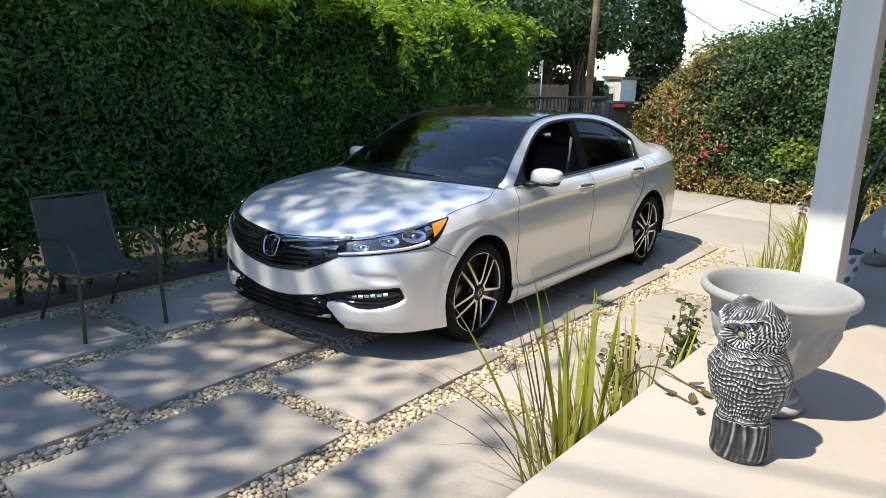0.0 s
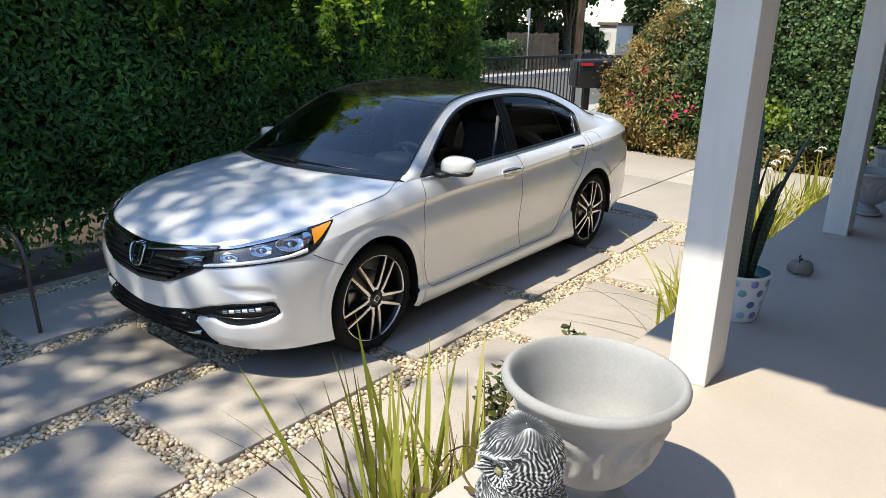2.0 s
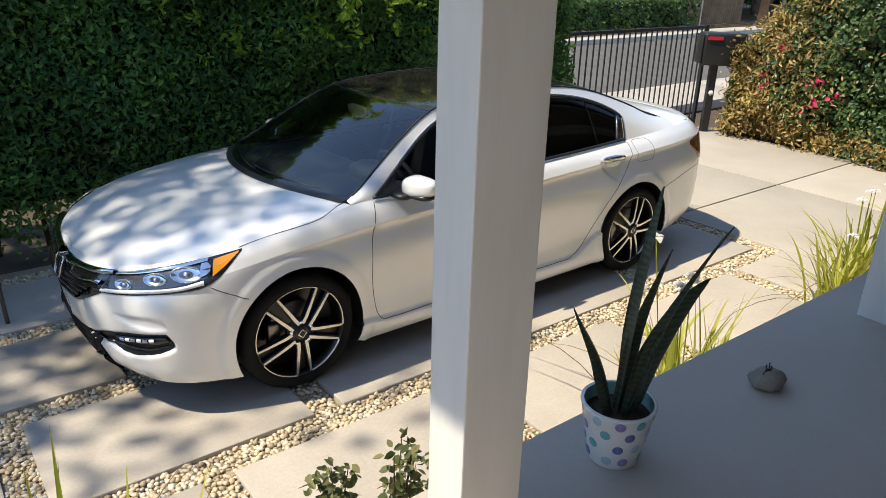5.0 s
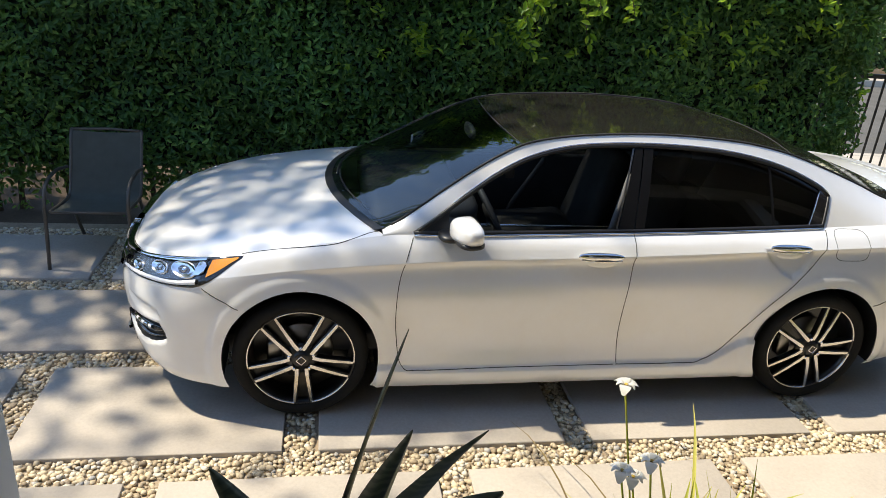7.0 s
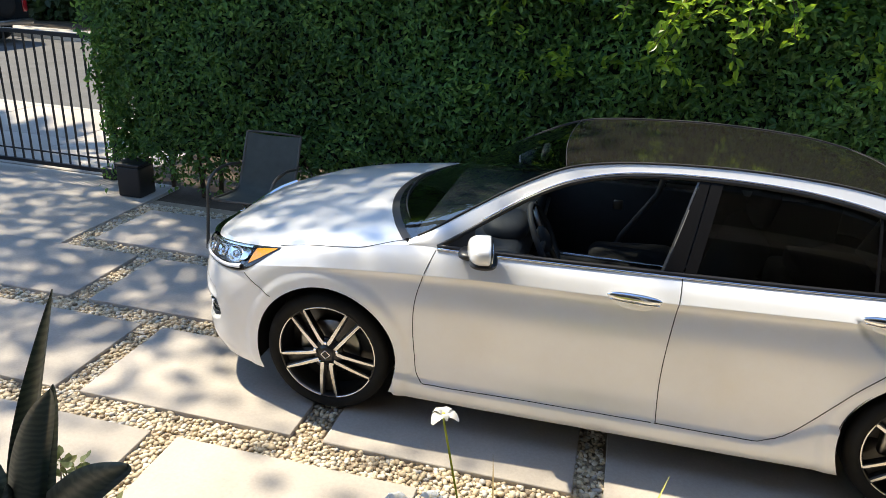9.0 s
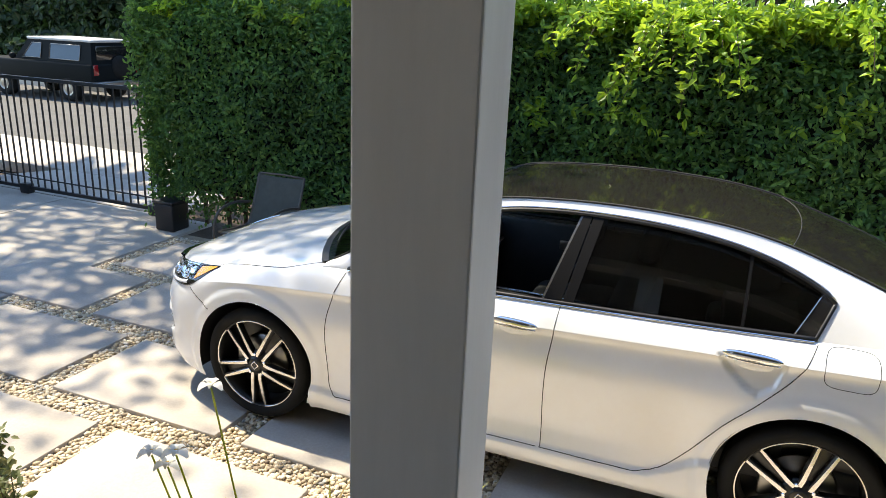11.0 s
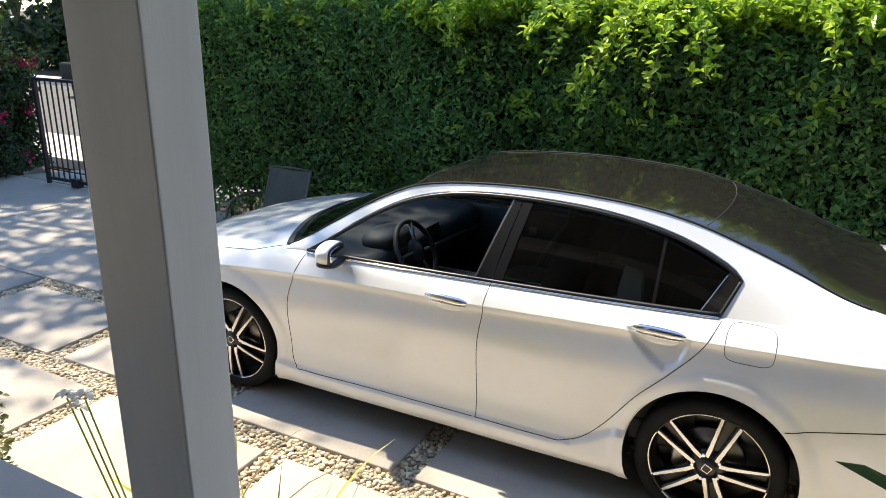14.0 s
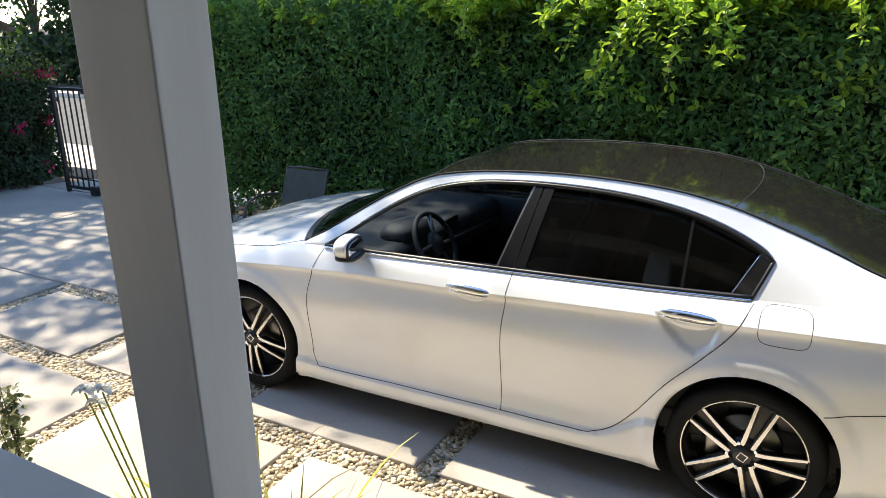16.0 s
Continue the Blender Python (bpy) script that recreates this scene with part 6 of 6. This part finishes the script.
part("wall", box(-2.2, 2.2, -1.1, 1.1, 0, 3.4), M_WHITE, garage, smooth=False)
part("roof", box(-2.4, 2.4, -1.3, 1.3, 3.4, 3.75), M_SHINGLE, garage, smooth=False)
part("door", box(-1.2, 1.2, -1.15, -1.11, 0, 2.2), plain("garage_door", (.66, .66, .66), .6), garage, smooth=False)
part("window", box(-2.25, -2.21, -.4, .5, 1.2, 2.6), plain("garage_side", (.6, .6, .6), .6), garage, smooth=False)
garage.scale = (.66, .66, .64)
low = thing("low_hedge", (0, 0, 0), "low clipped hedge across the street", "hedge")
n = 9000
x, y, z = rng.uniform(11, 24.5, n), rng.uniform(14.4, 16.2, n), rng.uniform(0, 1.0, n)
f_ = rng.uniform(size=n) < .55
y = np.where(f_, 14.45 + .15 * wobble(x, z, scale=1.5), y)
z = np.where(f_, z, 1.0 + .12 * wobble(x, y, scale=1.6))
foliage("leaves", leaves(np.stack([x, y, z], -1), np.tile((0, -.7, .7), (n, 1)), .14, .6), M_IVY, low)
part("shade_core", box(11.3, 24.2, 14.75, 16, 0, .8), M_CORE, low, smooth=False)
cyp = thing("cypress", (54.9, 21.7, -.35), "tall narrow dark cypress across the street", "tree")
part("trunk", tube([(0, 0, 0), (0, 0, 8)], [.3, .1], 8), M_BARK, cyp)
n = 9000
h = rng.uniform(.02, 1, n)
a = rng.uniform(0, 2 * np.pi, n)
r = 2.0 * np.sin(np.pi * np.clip(h * .78 + .2, 0, 1)) ** .7 * (1 + .12 * wobble(a, h * 8, scale=1.2)) * rng.uniform(.75, 1.05, n)
foliage("crown", leaves(np.stack([r * np.cos(a), r * np.sin(a), .5 + h * 11.0], -1), np.stack([np.cos(a), np.sin(a), .3 + 0 * a], -1), .42, .5), M_DARKLEAF, cyp)
for k, (x, y, h, r, mat) in enumerate(((24.5, 20.5, 7.5, 4.2, M_DARKLEAF), (30.5, 21.5, 9.5, 4.8, M_TREE), (36, 20.5, 7.0, 3.8, M_TREE), (41.5, 26, 8.5, 4.5, M_DARKLEAF), (18, 22, 7.5, 4.5, M_DARKLEAF), (10, 23, 8, 5, M_DARKLEAF), (62, 16, 6, 4, M_TREE), (70, 16, 7, 5, M_TREE), (2, 24, 8, 5, M_DARKLEAF),
                                  (45, 29, 9, 5, M_DARKLEAF), (38, 25, 8, 4, M_DARKLEAF), (36.5, 18.9, 8.5, 3.4, M_DARKLEAF), (43.5, 22.2, 9, 3.0, M_TREE), (-8, 22, 8, 5, M_DARKLEAF), (-16, 20, 8.5, 5, M_DARKLEAF), (-23, 21, 9, 5.5, M_DARKLEAF), (-58, 36, 10, 6, M_DARKLEAF), (-33, 27, 9, 4.5, M_DARKLEAF), (-58, 24, 9, 6, M_DARKLEAF))):
    tree("street_tree", x, y, h, r, 4200, mat, .34, "large dark leafy tree across the street", .28, .8, .15, 10)
tree("street_tree", -29.4, 19.8, 9, 3.2, 14000, M_DARKLEAF, .34, "dense dark tree overhanging the far pavement", .28, .85, .37, 18)
screen = thing("boundary_hedge", (0, 0, 0), "tall dark hedge along the far pavement", "hedge")
n = 13000
x, z = rng.uniform(-27.6, -8.5, n), rng.uniform(-.33, 4.8, n)
y = 17.6 + .35 * wobble(x * .8, z, scale=1.2) + .12 * np.clip(z - 2, 0, 3)
foliage("leaves", leaves(np.stack([x, y, z], -1), np.tile((0, -1, .35), (n, 1)), .27, .6), M_DARKLEAF, screen)
# dark block painted as the shade inside this hedge
part("shade_core", box(-27.3, -8.8, 18.15, 19.0, -.35, 4.3), M_CORE, screen, smooth=False)
bank = thing("far_shrubs", (0, 0, 0), "dark shrubs along the far side of the street", "shrub")
n = 12000
x = np.concatenate([rng.uniform(-40, 9, n // 2), rng.uniform(26, 75, n // 2)])
z = rng.uniform(0, 2.6, n)
y = 17.5 + .8 * wobble(x * .5, z, scale=1.0) + np.where(x > 26, 6, 0) + .5 * np.clip(z - 1.5, 0, 2)
z = z * (.75 + .25 * wobble(x * .35, 0 * x, scale=1.0))
foliage("leaves", leaves(np.stack([x, y, z], -1), np.tile((0, -1, .4), (n, 1)), .38, .6), M_DARKLEAF, bank)
part("shade_core", join(box(-40, 9, 18.4, 19.2, 0, 1.7), box(27, 75, 24.4, 25, 0, 1.7)), M_CORE, bank, smooth=False)
pink = thing("blossom_tree", (10.6, -1.2, -.15), "pink-flowered tree rising behind the ivy bank", "tree")
part("trunk", tube(spl([(0, 0, 0), (.1, .05, 1.5), (0, .1, 3.0)], 10), np.linspace(.09, .04, 10), 8), M_BARK, pink)
n = 5200
d = unit(rng.normal(size=(n, 3)))
pp = np.array([0, .2, 3.1]) + d * rng.uniform(.4, 1.05, n)[:, None] * np.array([1.2, 1.7, 1.05]) * (1 + .3 * wobble(d[:, 0] * 3, d[:, 2] * 3 + d[:, 1], scale=1.4))[:, None]
foliage("crown", leaves(pp[:4400], d[:4400], .085, .5), M_TREE, pink)
foliage("blossom", leaves(pp[4400:], d[4400:], .07, .7), leaf_like("blossom_pink", [(0, (.40, .10, .16)), (1, (.60, .25, .30))], .6, .3, (.7, .3, .35)), pink)

# canopy tent and house further down the street
tent = thing("canopy_tent", (-41.8, 25.4, -.34), "pale blue pop-up canopy tent on white legs", "tent")
for sx in (-1, 1):
    for sy in (-1, 1):
        part("leg", tube([(sx * 1.7, sy * 1.7, 0), (sx * 1.7, sy * 1.7, 2.1)], .04, 6), M_KNOB, tent)
tv = np.array([(-1.85, -1.85, 2.1), (1.85, -1.85, 2.1), (1.85, 1.85, 2.1), (-1.85, 1.85, 2.1), (0, 0, 3.2), (-1.85, -1.85, 1.85), (1.85, -1.85, 1.85), (1.85, 1.85, 1.85), (-1.85, 1.85, 1.85)])
part("cover", (tv, [[0, 1, 4], [1, 2, 4], [2, 3, 4], [3, 0, 4]]), M_CANOPY, tent, smooth=False)
tent.scale = (.62, .62, .66)
part("valance", (tv, [[0, 5, 6, 1], [1, 6, 7, 2], [2, 7, 8, 3], [3, 8, 5, 0]]), M_BLUE, tent, "blue canopy edge", smooth=False)
home = thing("house", (-40.5, 17.3, -.34), "tan stucco house with brown shingled roof", "house")
part("wall", box(-7, 7, -4, 4, 0, 3.0), plain("tan_stucco", (.45, .36, .28), .85, speck=.08), home, smooth=False)
part("roof", (np.array([(-7.6, -4.6, 2.95), (7.6, -4.6, 2.95), (7.6, 4.6, 2.95), (-7.6, 4.6, 2.95), (-7.6, 0, 5.0), (7.6, 0, 5.0)]), [[0, 1, 5, 4], [2, 3, 4, 5], [1, 2, 5], [3, 0, 4], [0, 3, 2, 1]]), M_SHINGLE, home, smooth=False)
for k in (-4, 0, 4):
    part("window", box(k - .7, k + .7, -4.03, -4.0, 1.0, 2.2), M_GLOSSBLACK, home, smooth=False)
home.scale = (.74, .74, .76)

# the parked utility vehicle: faces -x
M_SUV = plain("suv_paint", (.007, .009, .010), .5, 0, 0, .06)
M_SUVROOF = plain("suv_roof_paint", (.42, .43, .44), .45)
M_SUVGLASS = plain("suv_glass", (.05, .075, .10), .05)
suv = thing("suv_car", (-15.5, 12.1, -.298), "old black two-door utility vehicle with pale roof, parked", "car")
v, f = box(-2.3, 2.25, -.95, .95, .48, 1.12, .07, 3)
part("body", (v, f), M_SUV, suv)
cab = np.array([[(-.95, s * .90, 1.10), (-.40, s * .76, 1.72), (2.1, s * .76, 1.76), (2.22, s * .90, 1.10)] for s in (-1, 1)]).reshape(-1, 3)
part("cabin", (cab, [[0, 1, 2, 3], [7, 6, 5, 4], [0, 4, 5, 1], [3, 2, 6, 7]]), M_SUV, suv, smooth=False)
part("roof", box(-.45, 2.14, -.78, .78, 1.71, 1.79, .03, 3), M_SUVROOF, suv, "pale grey roof cap")
for s in (-1, 1):
    for x0, x1 in ((-.55, .18), (.55, 1.75)):
        q = np.array([(x0, s * .892, 1.20), (x1, s * .892, 1.20), (x1, s * .80, 1.62), (x0 + (.34 if x0 < 0 else 0), s * .80, 1.62)])
        part("side_window", (q, [[0, 1, 2, 3]] if s < 0 else [[3, 2, 1, 0]]), M_SUVGLASS, suv, smooth=False)
        part("window_frame", tube(np.vstack([q, q[:1]]) + np.array([0, s * .004, 0]), .012, 5), M_STEEL, suv)
    part("tail_lamp", box(2.24, 2.275, s * .80 - .08, s * .80 + .08, .80, 1.10, .01), M_RED, suv)
    part("mirror", moved(ball(.08, .10, .09, 12, 8), pose(-.75, s * 1.08, 1.22)), M_SUV, suv)
    for x in (-1.45, 1.25):
        wv, wf = lathe([(.001, .005), (.10, .01), (.20, -.01), (.215, .012), (.30, .015), (.37, -.01), (.37, -.22), (.2, -.23)], 36)
        part("wheel", moved((wv, wf), pose(x, s * .94, .37, 90 if s < 0 else -90)), M_TYRE, suv)
        part("rim", moved(lathe([(.001, .012), (.09, .018), (.12, .008), (.19, .0), (.205, .014)], 30), pose(x, s * .945, .37, 90 if s < 0 else -90)), M_STEEL, suv)
part("windscreen", (np.array([(-.98, -.80, 1.14), (-.98, .80, 1.14), (-.44, .70, 1.68), (-.44, -.70, 1.68)]), [[0, 3, 2, 1]]), M_GLOSSBLACK, suv, smooth=False)
part("rear_glass", box(2.17, 2.20, -.68, .68, 1.22, 1.62, .01), M_GLOSSBLACK, suv)
part("spare_wheel", moved(lathe([(.001, .02), (.22, .02), (.34, -.02), (.34, -.2)], 36), pose(2.28, .15, 1.0, 0, 90, 0)), M_TYRE, suv)
part("bumper", box(2.2, 2.40, -.92, .92, .48, .62, .03), M_STEEL, suv)
part("front_bumper", box(-2.45, -2.25, -.92, .92, .48, .62, .03), M_STEEL, suv)

suv.scale = (.9, .9, .9)

# a street palm, of which the grey trunk shows over the bank
palm = thing("palm_tree", (-12.2, 5.45, -.16), "thick grey ringed palm trunk beside the street", "tree")
hz = np.linspace(0, 10.5, 211)
part("trunk", tube(np.stack([.10 * np.sin(hz * .3), 0 * hz, hz], -1), .37 - .010 * hz + .012 * np.abs(np.sin(hz * 12)), 20), M_PALM, palm)
fronds = []
for k in range(22):
    a, e = k * 2.4, rng.uniform(-.3, .9)
    q = np.linspace(0, 1, 12)
    c = np.stack([math.cos(a) * 2.2 * q, math.sin(a) * 2.2 * q, 10.4 + 2.0 * q * math.sin(e) - 1.3 * q ** 2], -1)
    side_v = np.array([-math.sin(a), math.cos(a), 0])
    w = .32 * np.sin(np.pi * np.clip(q, .03, .98)) ** .6
    fronds.append(grid(np.stack([c - side_v * w[:, None] - np.array([0, 0, .12]), c, c + side_v * w[:, None] - np.array([0, 0, .12])], 1)))
part("fronds", join(*fronds), M_DARKLEAF, palm)["kind"] = "stuff"

# stones beside the mailbox
for k in range(15):
    r_ = rng.uniform(.055, .115)
    v, f = ball(r_ * rng.uniform(1.0, 1.4), r_, r_ * .7, 16, 10, .9)
    v = v * (1 + .10 * wobble(v[:, 0] * 16 + k, v[:, 1] * 16 + v[:, 2] * 12)[:, None])
    solid("border_stone", (v, f), M_ROCKS, "rounded tan river stone bordering the bank", "stone", "border stones").matrix_basis = pose(7.98 + .17 * (k % 6) + rng.uniform(-.04, .04), 2.50 + .17 * (k // 6) + rng.uniform(-.04, .04), -.13 + r_ * .5, 0, 0, rng.uniform(0, 180))

# overhead service wires from the street to the house
service = thing("service_wires", (-3.25, -5.7, 0), "thin black overhead service wires to the house", "wire")
part("mast", tube([(0, 0, 3.3), (0, 0, 5.35)], .03, 8), M_IRON, service)
for dx in (0, -.27):
    q = np.linspace(0, 1, 20)
    part("wire", tube(np.stack([dx * (1 - .3 * q) - 8.1 * q, 25.0 * q, 5.3 + 2.2 * q - .8 * q * (1 - q)], -1), .013, 5), M_IRON, service)
pav = thing("paver_rows", (0, 0, 0), "square-cut tan concrete pavers set in pebbles", "paving", kind="structure")
pm = [mesh_of("paver", box(-PW / 2, PW / 2, -PD / 2, PD / 2, -.05, 0, b, 2), M_CONCRETE) for b in (.004, .005, .007)]
for k, (a, b, c, d) in enumerate(PAVERS):
    ob = new("paver", pm[k % 3])
    ob.parent = pav
    ob.matrix_basis = pose((a + b) / 2 + rng.normal() * .004, (c + d) / 2 + rng.normal() * .004, rng.uniform(-.003, .003), rng.normal() * .1, rng.normal() * .1, rng.normal() * .15)
